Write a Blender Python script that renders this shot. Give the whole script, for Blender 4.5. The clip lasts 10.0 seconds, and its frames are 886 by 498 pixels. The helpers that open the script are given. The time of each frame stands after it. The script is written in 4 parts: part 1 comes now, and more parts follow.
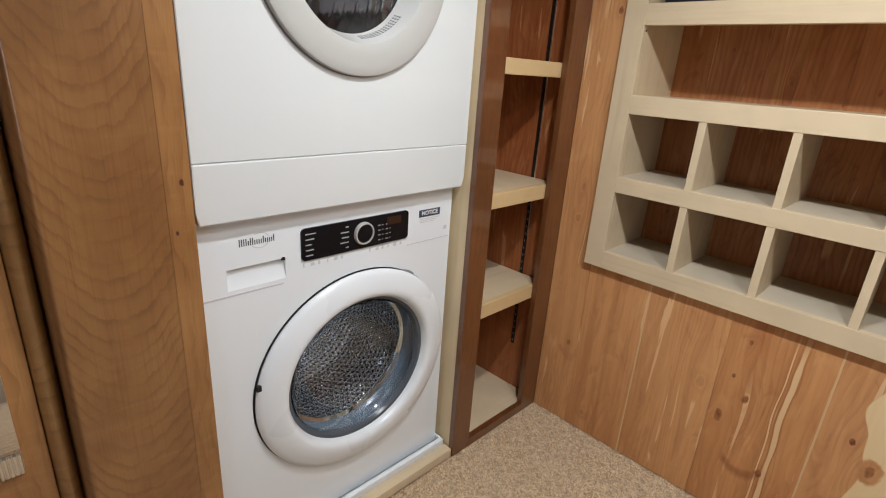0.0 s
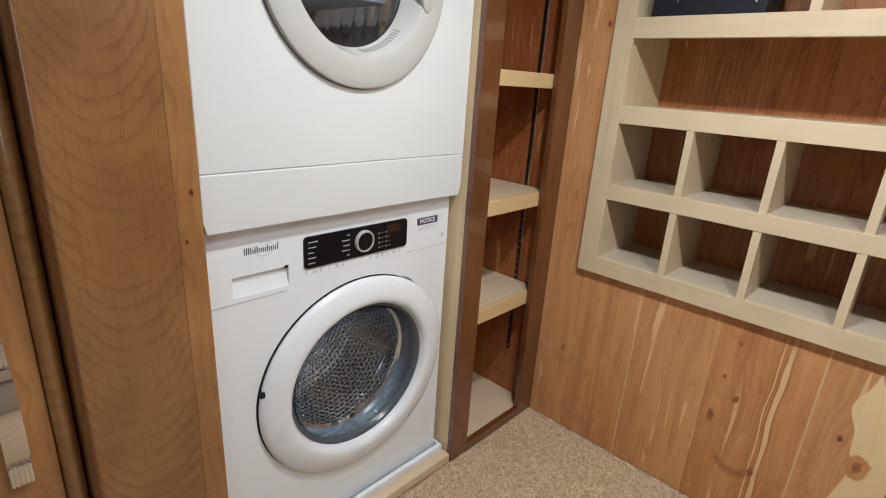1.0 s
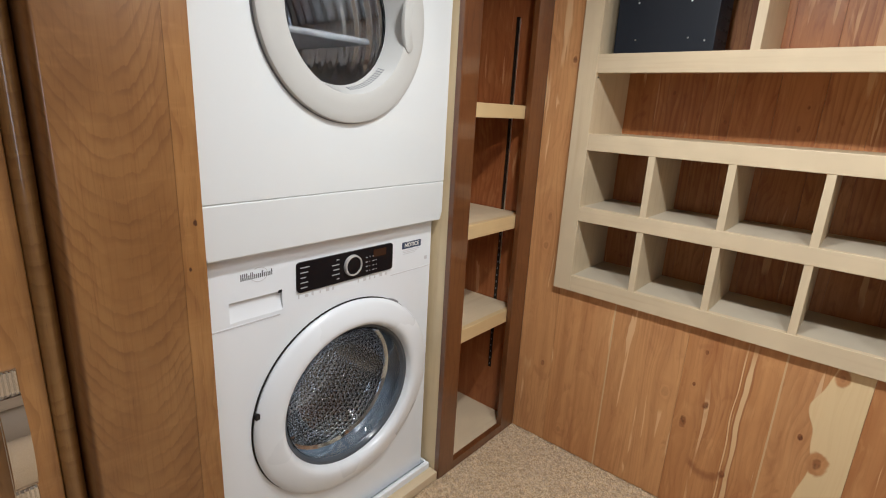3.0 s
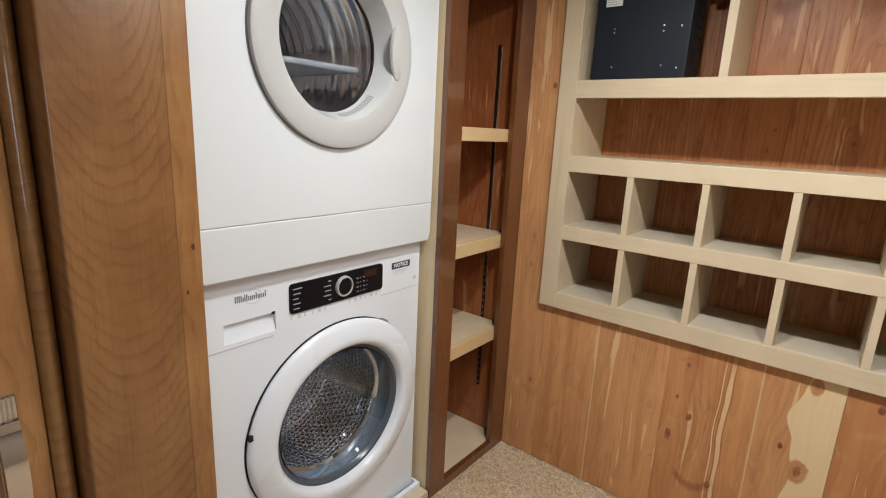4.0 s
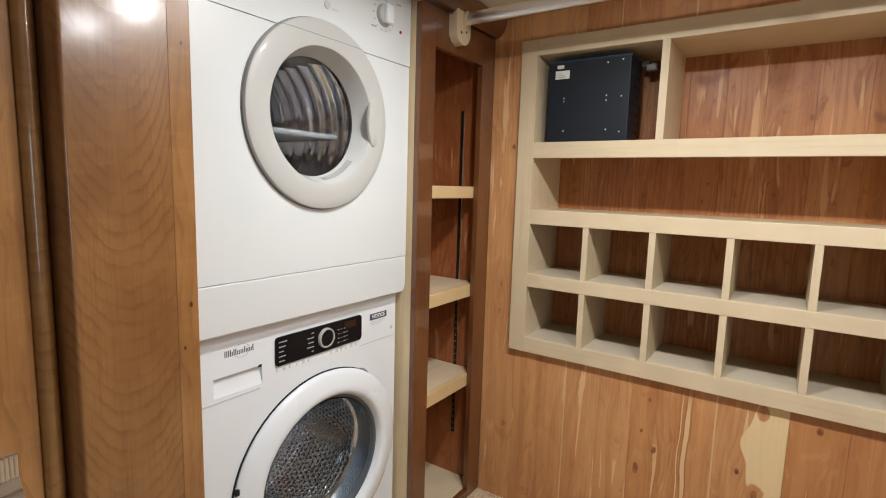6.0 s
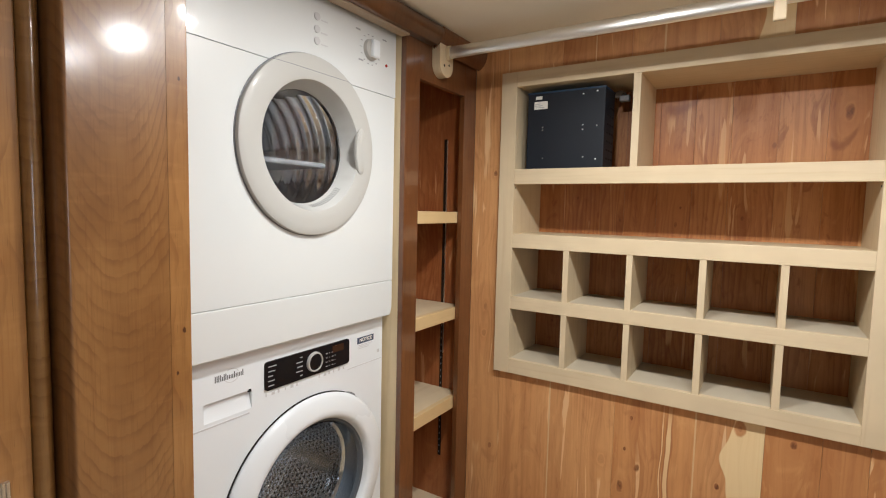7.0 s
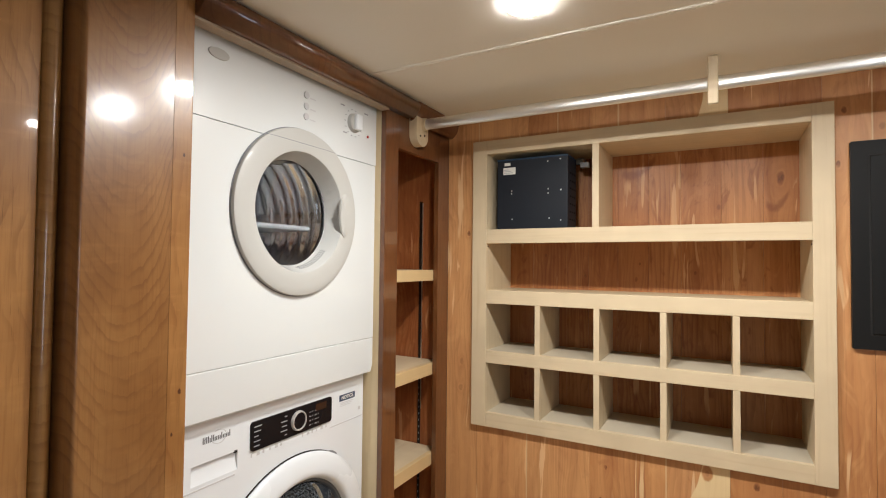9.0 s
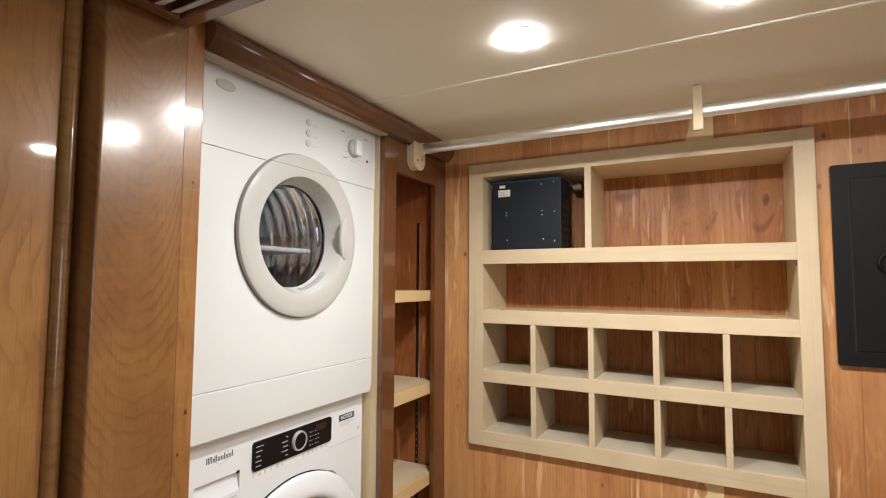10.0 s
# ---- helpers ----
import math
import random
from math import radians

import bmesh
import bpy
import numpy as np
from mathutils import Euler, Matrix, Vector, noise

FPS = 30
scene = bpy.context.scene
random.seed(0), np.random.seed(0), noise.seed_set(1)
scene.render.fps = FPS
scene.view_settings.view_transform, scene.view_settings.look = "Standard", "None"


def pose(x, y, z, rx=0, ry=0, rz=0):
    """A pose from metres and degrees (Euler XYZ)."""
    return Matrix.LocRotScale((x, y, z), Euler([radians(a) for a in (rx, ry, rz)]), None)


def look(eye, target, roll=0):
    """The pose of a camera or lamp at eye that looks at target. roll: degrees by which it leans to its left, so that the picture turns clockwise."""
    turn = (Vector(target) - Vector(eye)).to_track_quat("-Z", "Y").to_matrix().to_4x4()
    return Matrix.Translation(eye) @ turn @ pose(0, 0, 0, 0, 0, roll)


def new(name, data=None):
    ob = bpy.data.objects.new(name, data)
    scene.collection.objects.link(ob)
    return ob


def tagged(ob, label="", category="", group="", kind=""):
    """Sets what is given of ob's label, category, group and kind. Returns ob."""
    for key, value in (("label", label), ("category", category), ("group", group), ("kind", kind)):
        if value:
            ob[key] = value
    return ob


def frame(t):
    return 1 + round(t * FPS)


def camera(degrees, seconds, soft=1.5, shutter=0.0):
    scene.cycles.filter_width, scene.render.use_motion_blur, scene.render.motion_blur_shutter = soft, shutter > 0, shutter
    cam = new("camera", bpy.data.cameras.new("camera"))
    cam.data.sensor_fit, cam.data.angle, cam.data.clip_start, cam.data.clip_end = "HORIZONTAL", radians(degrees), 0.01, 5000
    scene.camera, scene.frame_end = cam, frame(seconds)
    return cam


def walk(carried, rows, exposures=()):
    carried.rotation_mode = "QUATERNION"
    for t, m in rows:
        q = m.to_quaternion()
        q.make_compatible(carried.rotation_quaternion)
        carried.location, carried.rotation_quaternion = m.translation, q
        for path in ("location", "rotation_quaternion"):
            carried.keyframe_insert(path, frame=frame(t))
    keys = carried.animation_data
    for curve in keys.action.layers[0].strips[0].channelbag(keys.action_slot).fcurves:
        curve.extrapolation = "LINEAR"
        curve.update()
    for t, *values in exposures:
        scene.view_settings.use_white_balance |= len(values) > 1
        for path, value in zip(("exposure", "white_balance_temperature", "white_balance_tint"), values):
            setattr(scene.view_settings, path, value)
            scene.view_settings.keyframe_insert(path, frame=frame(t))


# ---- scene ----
cam = camera(82.5, 10.0, soft=1.1)
PATH = [
    (0, (0.829, -1.386, 1.128), (-0.485, -0.034, 0.461), 3.9),
    (0.5, (0.828, -1.405, 1.129), (-0.474, -0.031, 0.481), 3.8),
    (1, (0.833, -1.421, 1.131), (-0.461, -0.033, 0.5), 3.7),
    (1.5, (0.838, -1.439, 1.134), (-0.444, -0.033, 0.518), 3.6),
    (2, (0.845, -1.451, 1.137), (-0.427, -0.029, 0.54), 3.5),
    (2.5, (0.854, -1.469, 1.141), (-0.405, -0.022, 0.572), 3.3),
    (4, (0.873, -1.522, 1.154), (-0.336, 0.005, 0.699), 2.7),
    (4.5, (0.877, -1.544, 1.155), (-0.309, 0.014, 0.746), 2.5),
    (5, (0.891, -1.569, 1.159), (-0.277, 0.016, 0.806), 2.2),
    (5.5, (0.898, -1.596, 1.167), (-0.244, 0.019, 0.867), 1.9),
    (7, (0.919, -1.659, 1.177), (-0.146, 0.027, 1.02), 1.3),
    (7.5, (0.923, -1.681, 1.183), (-0.105, 0.031, 1.078), 1.2),
    (8, (0.919, -1.707, 1.184), (-0.071, 0.031, 1.135), 1.1),
    (8.5, (0.93, -1.726, 1.191), (-0.045, 0.02, 1.193), 0.8),
    (9, (0.933, -1.75, 1.193), (-0.026, 0.005, 1.251), 0.6),
    (9.5, (0.94, -1.77, 1.195), (-0.01, -0.013, 1.292), 0.5),
    (10, (0.945, -1.79, 1.201), (0.006, -0.029, 1.331), 0.3),
]
walk(cam, [(t, look(eye, target, roll)) for t, eye, target, roll in PATH], exposures=[(0, -0.02, 6000, 10), (5, 0.05, 6120, 10), (10, 0.21, 6450, 10)])

# ---- light ----
CEIL = 1.745
world = bpy.data.worlds.new("world")
world.use_nodes = True
scene.world = world
world.node_tree.nodes["Background"].inputs[0].default_value = (0.75, 0.85, 1.0, 1)
world.node_tree.nodes["Background"].inputs[1].default_value = 0.3
LAMPS = [(0.579, -0.742), (1.00, -0.742), (1.42, -0.742)]


def disk_lamp(x, y, watts, size=0.072):
    data = bpy.data.lights.new("downlight_lamp", "AREA")
    data.shape, data.size, data.energy = "DISK", size, watts
    data.color = (1.0, 0.965, 0.90)
    data.spread = radians(170)
    ob = new("downlight_lamp", data)
    ob.matrix_world = pose(x, y, CEIL - 0.0090)
    return ob


for (x, y), watts in zip(LAMPS, (6.9, 3.9, 1.6)):
    disk_lamp(x, y, watts)
day = bpy.data.lights.new("window_daylight", "AREA")
day.shape, day.size, day.size_y, day.energy, day.color = "RECTANGLE", 1.0, 0.8, 9.5, (0.70, 0.84, 1.0)
new("window_daylight", day).matrix_world = look((2.39, -2.4, 1.0), (0, -1.7, 0.7))


# ---- materials ----
class Net:
    """A small wrapper round one node material."""

    def __init__(self, name):
        self.mat = bpy.data.materials.new(name)
        self.mat.use_nodes = True
        self.t = self.mat.node_tree
        self.b = self.t.nodes["Principled BSDF"]

    def node(self, kind, **kw):
        n = self.t.nodes.new(kind)
        for k, v in kw.items():
            if k == "op":
                n.operation = v
            elif k == "blend":
                n.blend_type = v
        return n

    def put(self, socket, v):
        if isinstance(v, bpy.types.NodeSocket):
            self.t.links.new(v, socket)
        elif isinstance(v, (tuple, list)) and len(v) == 3 and len(socket.default_value) == 4:
            socket.default_value = (*v, 1)
        else:
            socket.default_value = v

    def math(self, op, a, b=0.0, c=0.0, clamp=False):
        n = self.node("ShaderNodeMath", op=op)
        n.use_clamp = clamp
        for s, v in zip(n.inputs, (a, b, c)):
            self.put(s, v)
        return n.outputs[0]

    def vec(self, op, a, b=(0, 0, 0)):
        n = self.node("ShaderNodeVectorMath", op=op)
        self.put(n.inputs[0], a)
        self.put(n.inputs[1], b)
        return n.outputs["Value"] if op in ("LENGTH", "DOT_PRODUCT", "DISTANCE") else n.outputs[0]

    def mix(self, f, a, b, blend="MIX"):
        n = self.node("ShaderNodeMix")
        n.data_type, n.blend_type = "RGBA", blend
        self.put(n.inputs[0], f)
        self.put(n.inputs[6], a)
        self.put(n.inputs[7], b)
        return n.outputs[2]

    def noise(self, v, scale, detail=4, rough=0.55, distort=0.0):
        n = self.node("ShaderNodeTexNoise")
        self.put(n.inputs["Vector"], v)
        n.inputs["Scale"].default_value, n.inputs["Detail"].default_value = scale, detail
        n.inputs["Roughness"].default_value, n.inputs["Distortion"].default_value = rough, distort
        return n.outputs[0]

    def step(self, v, lo, hi, a=0.0, b=1.0):
        n = self.node("ShaderNodeMapRange")
        n.interpolation_type = "SMOOTHSTEP"
        self.put(n.inputs[0], v)
        for i, q in zip((1, 2, 3, 4), (lo, hi, a, b)):
            n.inputs[i].default_value = q
        return n.outputs[0]

    def place(self):
        return self.node("ShaderNodeNewGeometry").outputs["Position"]

    def chance(self):
        return self.node("ShaderNodeObjectInfo").outputs["Random"]

    def xyz(self, v):
        n = self.node("ShaderNodeSeparateXYZ")
        self.put(n.inputs[0], v)
        return n.outputs

    def join(self, x, y, z):
        n = self.node("ShaderNodeCombineXYZ")
        for s, v in zip(n.inputs, (x, y, z)):
            self.put(s, v)
        return n.outputs[0]

    def bump(self, h, strength, dist):
        n = self.node("ShaderNodeBump")
        self.put(n.inputs["Height"], h)
        n.inputs["Strength"].default_value, n.inputs["Distance"].default_value = strength, dist
        self.t.links.new(n.outputs[0], self.b.inputs["Normal"])

    def end(self, color, rough, metal=0.0, coat=0.0, coat_rough=0.1, ior=1.45):
        self.put(self.b.inputs["Base Color"], color)
        self.put(self.b.inputs["Roughness"], rough)
        self.b.inputs["Metallic"].default_value = metal
        self.b.inputs["Coat Weight"].default_value = coat
        self.b.inputs["Coat Roughness"].default_value = coat_rough
        self.b.inputs["IOR"].default_value = ior
        return self.mat


def plain(name, color, rough=0.4, metal=0.0, coat=0.0, wear=0.06, scale=30, bump=0.0):
    """Paint, plastic or metal with faint two-scale unevenness."""
    n = Net(name)
    p = n.place()
    big, fine = n.noise(p, scale * 0.12, 3), n.noise(p, scale * 6, 3)
    f = n.math("ADD", n.math("MULTIPLY", big, 0.85), n.math("MULTIPLY", fine, 0.15))
    dark = tuple(c * (1 - wear) for c in color)
    light = tuple(min(1, c * (1 + wear * 0.6)) for c in color)
    r = n.step(big, 0.3, 0.7, max(0.02, rough - 0.03), rough + 0.03)
    if bump:
        n.bump(fine, bump, 0.0006)
    return n.end(n.mix(f, dark, light), r, metal, coat)


def cherry(name, arches=True, tone=1.0, red=1.0, knots=(), gloss=0.15, mid=-1.235):
    """Varnished cherry with cathedral grain along z, seen on faces that look along x."""
    n = Net(name)
    p = n.place()
    s = n.xyz(p)
    slow = n.math("SUBTRACT", n.noise(n.vec("MULTIPLY", p, (1, 2, 1)), 2.3, 2), 0.5)
    drift = n.math("MULTIPLY", n.math("SUBTRACT", n.noise(n.vec("MULTIPLY", p, (1, 4, 3)), 2.2, 3), 0.5), 0.16)
    if arches:
        y = n.math("ADD", n.math("SUBTRACT", s[1], mid), n.math("MULTIPLY", slow, 0.05))
        steep = n.math("ADD", 15.0, n.math("MULTIPLY", slow, 30.0))
        bow = n.math("MULTIPLY", n.math("MULTIPLY", y, y), n.math("MULTIPLY", steep, -1.0))
        jag = n.math("MULTIPLY", n.math("SUBTRACT", n.noise(n.vec("MULTIPLY", p, (1, 22, 5)), 2.0, 3, 0.6), 0.5), 0.030)
        along = n.math("ADD", n.math("ADD", s[2], jag), bow)
        pace = n.math("MULTIPLY", n.noise(n.vec("MULTIPLY", n.join(0.0, 0.0, along), (1, 1, 1)), 5.0, 2), 2.6)
        phase = n.math("ADD", n.math("MULTIPLY", along, 33.0), pace)
    else:
        wave = n.noise(n.vec("MULTIPLY", p, (1, 1, 2.2)), 1.6, 2)
        phase = n.math("MULTIPLY", n.math("ADD", n.math("ADD", s[1], s[0]), n.math("ADD", n.math("MULTIPLY", drift, 0.35), n.math("MULTIPLY", wave, 0.12))), 42.0)
    saw = n.math("FRACT", phase)
    ring = n.math("MULTIPLY", n.step(saw, 0.50, 0.95), n.step(saw, 0.998, 0.94))
    fine = n.noise(n.vec("MULTIPLY", p, (90, 90, 3)), 3.0, 4, 0.6)
    mott = n.noise(n.vec("MULTIPLY", p, (3, 3, 1.6)), 3.0, 3)
    c = n.mix(n.step(mott, 0.3, 0.7), (0.285 * tone, 0.130 * tone * red, 0.040 * tone * red), (0.385 * tone, 0.190 * tone * red, 0.062 * tone * red))
    silk = n.noise(n.vec("MULTIPLY", p, (5, 9, 40)), 1.0, 3, 0.6, 0.8)
    c = n.mix(n.step(silk, 0.48, 0.75, 0.0, 0.32), c, (0.45 * tone, 0.225 * tone * red, 0.078 * tone * red))
    fade = n.step(n.noise(n.vec("MULTIPLY", p, (2, 7, 5)), 2.0, 2), 0.32, 0.66, 0.04, 0.40)
    c = n.mix(n.math("MULTIPLY", ring, fade), c, (0.150 * tone, 0.053 * tone * red, 0.016 * tone * red))
    c = n.mix(n.step(fine, 0.45, 0.78, 0.0, 0.42), c, (0.21 * tone, 0.080 * tone * red, 0.023 * tone * red))
    for ky, kz, r in knots:
        d = n.vec("LENGTH", n.join(0.0, n.math("SUBTRACT", s[1], ky), n.math("MULTIPLY", n.math("SUBTRACT", s[2], kz), 0.6)))
        d = n.math("ADD", d, n.math("MULTIPLY", n.math("SUBTRACT", n.noise(p, 140, 2), 0.5), r))
        c = n.mix(n.step(d, r * 0.5, r, 1.0, 0.0), c, (0.07, 0.022, 0.008))
    pores = n.step(n.noise(n.vec("MULTIPLY", p, (500, 500, 16)), 1.0, 2), 0.66, 0.74, 0.0, 0.35)
    c = n.mix(pores, c, (0.1, 0.035, 0.012))
    n.bump(n.noise(n.vec("MULTIPLY", p, (30, 30, 4)), 2.0, 3), 0.04, 0.002)
    return n.end(c, 0.32, coat=1.0, coat_rough=gloss)


def cedar(name, knots=(), pale=False, bands=(), tint=(1.0, 1.0, 1.0), sapline=0.625, wild=0.0, rays=()):
    """Red cedar boards, running along z; knots: (x, z, size, darkness) in the wall's plane; bands: wavy sapwood runs (x, width);
    rays: dark curved branch marks (x0, z0, x1, z1)."""
    n = Net(name)
    p, luck = n.place(), n.chance()
    s = n.xyz(p)
    off = n.math("MULTIPLY", luck, 37.0)
    x = s[0]
    core, halo, near = 0.0, 0.0, 0.0
    for kx, kz, r, dark in knots:
        dx, dz = n.math("SUBTRACT", s[0], kx), n.math("SUBTRACT", s[2], kz)
        d = n.vec("LENGTH", n.join(dx, 0.0, n.math("MULTIPLY", dz, 0.62)))
        pull = n.math("MULTIPLY", n.step(n.vec("LENGTH", n.join(dx, 0.0, n.math("MULTIPLY", dz, 0.3))), 0.0, r * 4.0, 1.0, 0.0), dx)
        x = n.math("ADD", x, n.math("MULTIPLY", pull, -0.8))
        dn = n.math("ADD", d, n.math("MULTIPLY", n.math("SUBTRACT", n.noise(p, 38, 2), 0.5), r * 1.1))
        core = n.math("MAXIMUM", core, n.step(dn, r * 0.35, r * 0.75, dark, 0.0))
        near = n.math("MAXIMUM", near, n.step(dn, r * 1.2, r * 1.7, 1.0, 0.0))
        halo = n.math("MAXIMUM", halo, n.math("MULTIPLY", n.step(dn, r * 0.7, r * 0.95), n.step(dn, r * 1.9, r * 0.95, 0.0, 0.55)))
    q = n.join(n.math("ADD", x, off), n.math("ADD", s[1], off), s[2])
    tones = n.noise(n.vec("MULTIPLY", q, (22, 22, 0.8)), 1.0, 3, 0.5, 0.5 + wild)
    grain = n.noise(n.vec("MULTIPLY", q, (150, 150, 3.5)), 1.0, 4, 0.6, 0.3)
    mott = n.noise(n.vec("MULTIPLY", q, (7, 7, 2.5)), 1.0, 3)
    fibre = n.noise(n.vec("MULTIPLY", q, (520, 520, 9.0)), 1.0, 3, 0.7)
    figure = n.noise(n.vec("MULTIPLY", q, (17, 17, 6.0)), 1.0, 3, 0.6, 1.4 + wild)
    c = n.mix(n.step(tones, 0.3, 0.68), (0.42, 0.190, 0.072), (0.56, 0.290, 0.122))
    c = n.mix(n.step(luck, 0.5, 0.0, 0.0, 0.40), c, (0.33, 0.130, 0.045))
    c = n.mix(n.step(luck, 0.55, 1.0, 0.0, 0.40), c, (0.62, 0.37, 0.175))
    c = n.mix(n.step(mott, 0.5, 0.8, 0.0, 0.35 + 0.3 * wild), c, (0.29, 0.105, 0.042))
    c = n.mix(n.step(grain, 0.5, 0.8, 0.0, 0.28 + 0.25 * wild), c, (0.25, 0.090, 0.036))
    c = n.mix(n.step(figure, 0.5, 0.72, 0.0, 0.40), c, (0.62, 0.35, 0.155))
    c = n.mix(n.step(figure, 0.45, 0.28, 0.0, 0.30 + 0.35 * wild), c, (0.25, 0.082, 0.03))
    c = n.mix(n.step(fibre, 0.54, 0.78, 0.0, 0.30), c, (0.22, 0.078, 0.030))
    lines = n.math("FRACT", n.math("ADD", n.math("MULTIPLY", n.math("ADD", x, off), 60.0), n.math("MULTIPLY", n.noise(n.vec("MULTIPLY", q, (5, 5, 1.3)), 1.0, 3, 0.5, 0.8), 9.0)))
    late = n.math("MULTIPLY", n.step(lines, 0.35, 0.9), n.step(lines, 1.0, 0.92))
    c = n.mix(n.math("MULTIPLY", n.math("MULTIPLY", late, n.step(mott, 0.35, 0.65)), 0.22 + 0.40 * wild), c, (0.24, 0.080, 0.030))
    sap = n.noise(n.vec("MULTIPLY", q, (34, 34, 2.2)), 1.0, 3, 0.45, 0.9)
    sap2 = n.noise(n.vec("MULTIPLY", q, (9, 9, 3.1)), 1.0, 2)
    streak = n.math("MULTIPLY", n.step(sap, sapline, sapline + 0.025), n.step(sap2, 0.46, 0.52))
    c = n.mix(n.math("MULTIPLY", streak, 0.75), c, (0.70, 0.48, 0.27))
    for bx, w in bands:
        sway = n.math("MULTIPLY", n.math("SUBTRACT", n.noise(n.vec("MULTIPLY", p, (0.0, 0.0, 1.0)), 4.0, 1), 0.5), 0.028)
        gap = n.math("ABSOLUTE", n.math("SUBTRACT", n.math("SUBTRACT", s[0], bx), sway))
        ragged = n.math("ADD", gap, n.math("MULTIPLY", n.math("SUBTRACT", n.noise(n.vec("MULTIPLY", p, (60, 1, 7)), 1.0, 2), 0.5), w * 1.6))
        c = n.mix(n.math("MULTIPLY", n.step(ragged, w * 1.25, w * 1.7, 0.55, 0.0), n.step(s[2], 0.62, 0.5, 0.0, 1.0)), c, (0.26, 0.095, 0.038))
        c = n.mix(n.math("MULTIPLY", n.step(ragged, w * 0.7, w, 1.0, 0.0), n.step(s[2], 0.62, 0.5, 0.0, 0.9)), c, (0.70, 0.50, 0.28))
    for x0, z0, x1, z1 in rays:
        run_lin = n.math("DIVIDE", n.math("SUBTRACT", s[0], x0), x1 - x0, clamp=True)
        sag = n.math("MULTIPLY", n.math("MULTIPLY", run_lin, n.math("SUBTRACT", 1.0, run_lin)), -0.10)
        line = n.math("ADD", n.math("ADD", z0, n.math("MULTIPLY", run_lin, z1 - z0)), sag)
        wob = n.math("MULTIPLY", n.math("SUBTRACT", n.noise(p, 45, 2), 0.5), 0.022)
        gap = n.math("ABSOLUTE", n.math("ADD", n.math("SUBTRACT", s[2], line), wob))
        inside = n.math("MULTIPLY", n.step(s[0], x0 - 0.012, x0 + 0.004), n.step(s[0], x1 + 0.008, x1 - 0.008))
        c = n.mix(n.math("MULTIPLY", n.step(gap, 0.002, 0.022, 0.6, 0.0), inside), c, (0.22, 0.072, 0.028))
    if pale:
        edge = n.noise(n.vec("MULTIPLY", p, (2, 2, 5.5)), 1.0, 1, 0.4, 0.2)
        f = n.step(n.math("ADD", edge, n.math("MULTIPLY", n.math("SUBTRACT", s[0], 0.863), 9.0)), 0.50, 0.53)
        f = n.math("MULTIPLY", f, n.math("SUBTRACT", 1.0, near, clamp=True))
        sapc = n.mix(n.step(grain, 0.4, 0.75, 0.0, 0.30), (0.72, 0.55, 0.31), (0.62, 0.43, 0.22))
        c = n.mix(f, c, sapc)
    if knots:
        ringy = n.noise(n.vec("MULTIPLY", p, (110, 110, 70)), 1.0, 2)
        c = n.mix(n.math("MULTIPLY", halo, 0.3), c, (0.33, 0.130, 0.048))
        c = n.mix(core, c, n.mix(n.step(ringy, 0.35, 0.65), (0.11, 0.036, 0.014), (0.27, 0.098, 0.038)))
    c = n.mix(1.0, c, tint, "MULTIPLY")
    n.bump(n.math("ADD", n.math("MULTIPLY", grain, 0.5), n.math("MULTIPLY", core, 0.3)), 0.10, 0.001)
    return n.end(c, n.step(grain, 0.3, 0.8, 0.40, 0.56), coat=0.12, coat_rough=0.3)


def maple(name, grain_axis=0, color=(0.67, 0.545, 0.365)):
    n = Net(name)
    p = n.place()
    off = n.math("MULTIPLY", n.chance(), 11.0)
    k = [60, 60, 60]
    k[grain_axis] = 2.5
    q = n.vec("MULTIPLY", n.vec("ADD", p, n.join(off, off, off)), tuple(k))
    g, m = n.noise(q, 1.0, 4, 0.6, 0.4), n.noise(p, 5, 3)
    c = n.mix(n.step(m, 0.3, 0.7), tuple(v * 0.94 for v in color), tuple(min(1, v * 1.05) for v in color))
    c = n.mix(n.step(g, 0.48, 0.8, 0.0, 0.5), c, tuple(v * f for v, f in zip(color, (0.82, 0.76, 0.68))))
    n.bump(g, 0.08, 0.0008)
    return n.end(c, n.step(g, 0.3, 0.8, 0.42, 0.55))


def carpet_mat():
    n = Net("carpet")
    p = n.place()
    speck, mid, big = n.noise(p, 260, 2, 0.7), n.noise(p, 95, 3, 0.7), n.noise(p, 6, 3)
    c = n.mix(n.step(speck, 0.38, 0.62), (0.42, 0.265, 0.13), (0.90, 0.71, 0.455))
    c = n.mix(n.step(mid, 0.5, 0.68, 0.0, 0.6), c, (0.28, 0.18, 0.105))
    tuft = n.noise(p, 48, 3, 0.6)
    c = n.mix(n.step(tuft, 0.5, 0.7, 0.0, 0.5), c, (0.34, 0.21, 0.11))
    c = n.mix(n.step(tuft, 0.45, 0.3, 0.0, 0.45), c, (0.98, 0.81, 0.54))
    c = n.mix(n.step(big, 0.35, 0.7, 0.0, 0.2), c, (0.62, 0.48, 0.33))
    n.bump(n.math("ADD", speck, mid), 0.9, 0.006)
    n.b.inputs["Sheen Weight"].default_value = 0.3
    return n.end(c, 0.95)


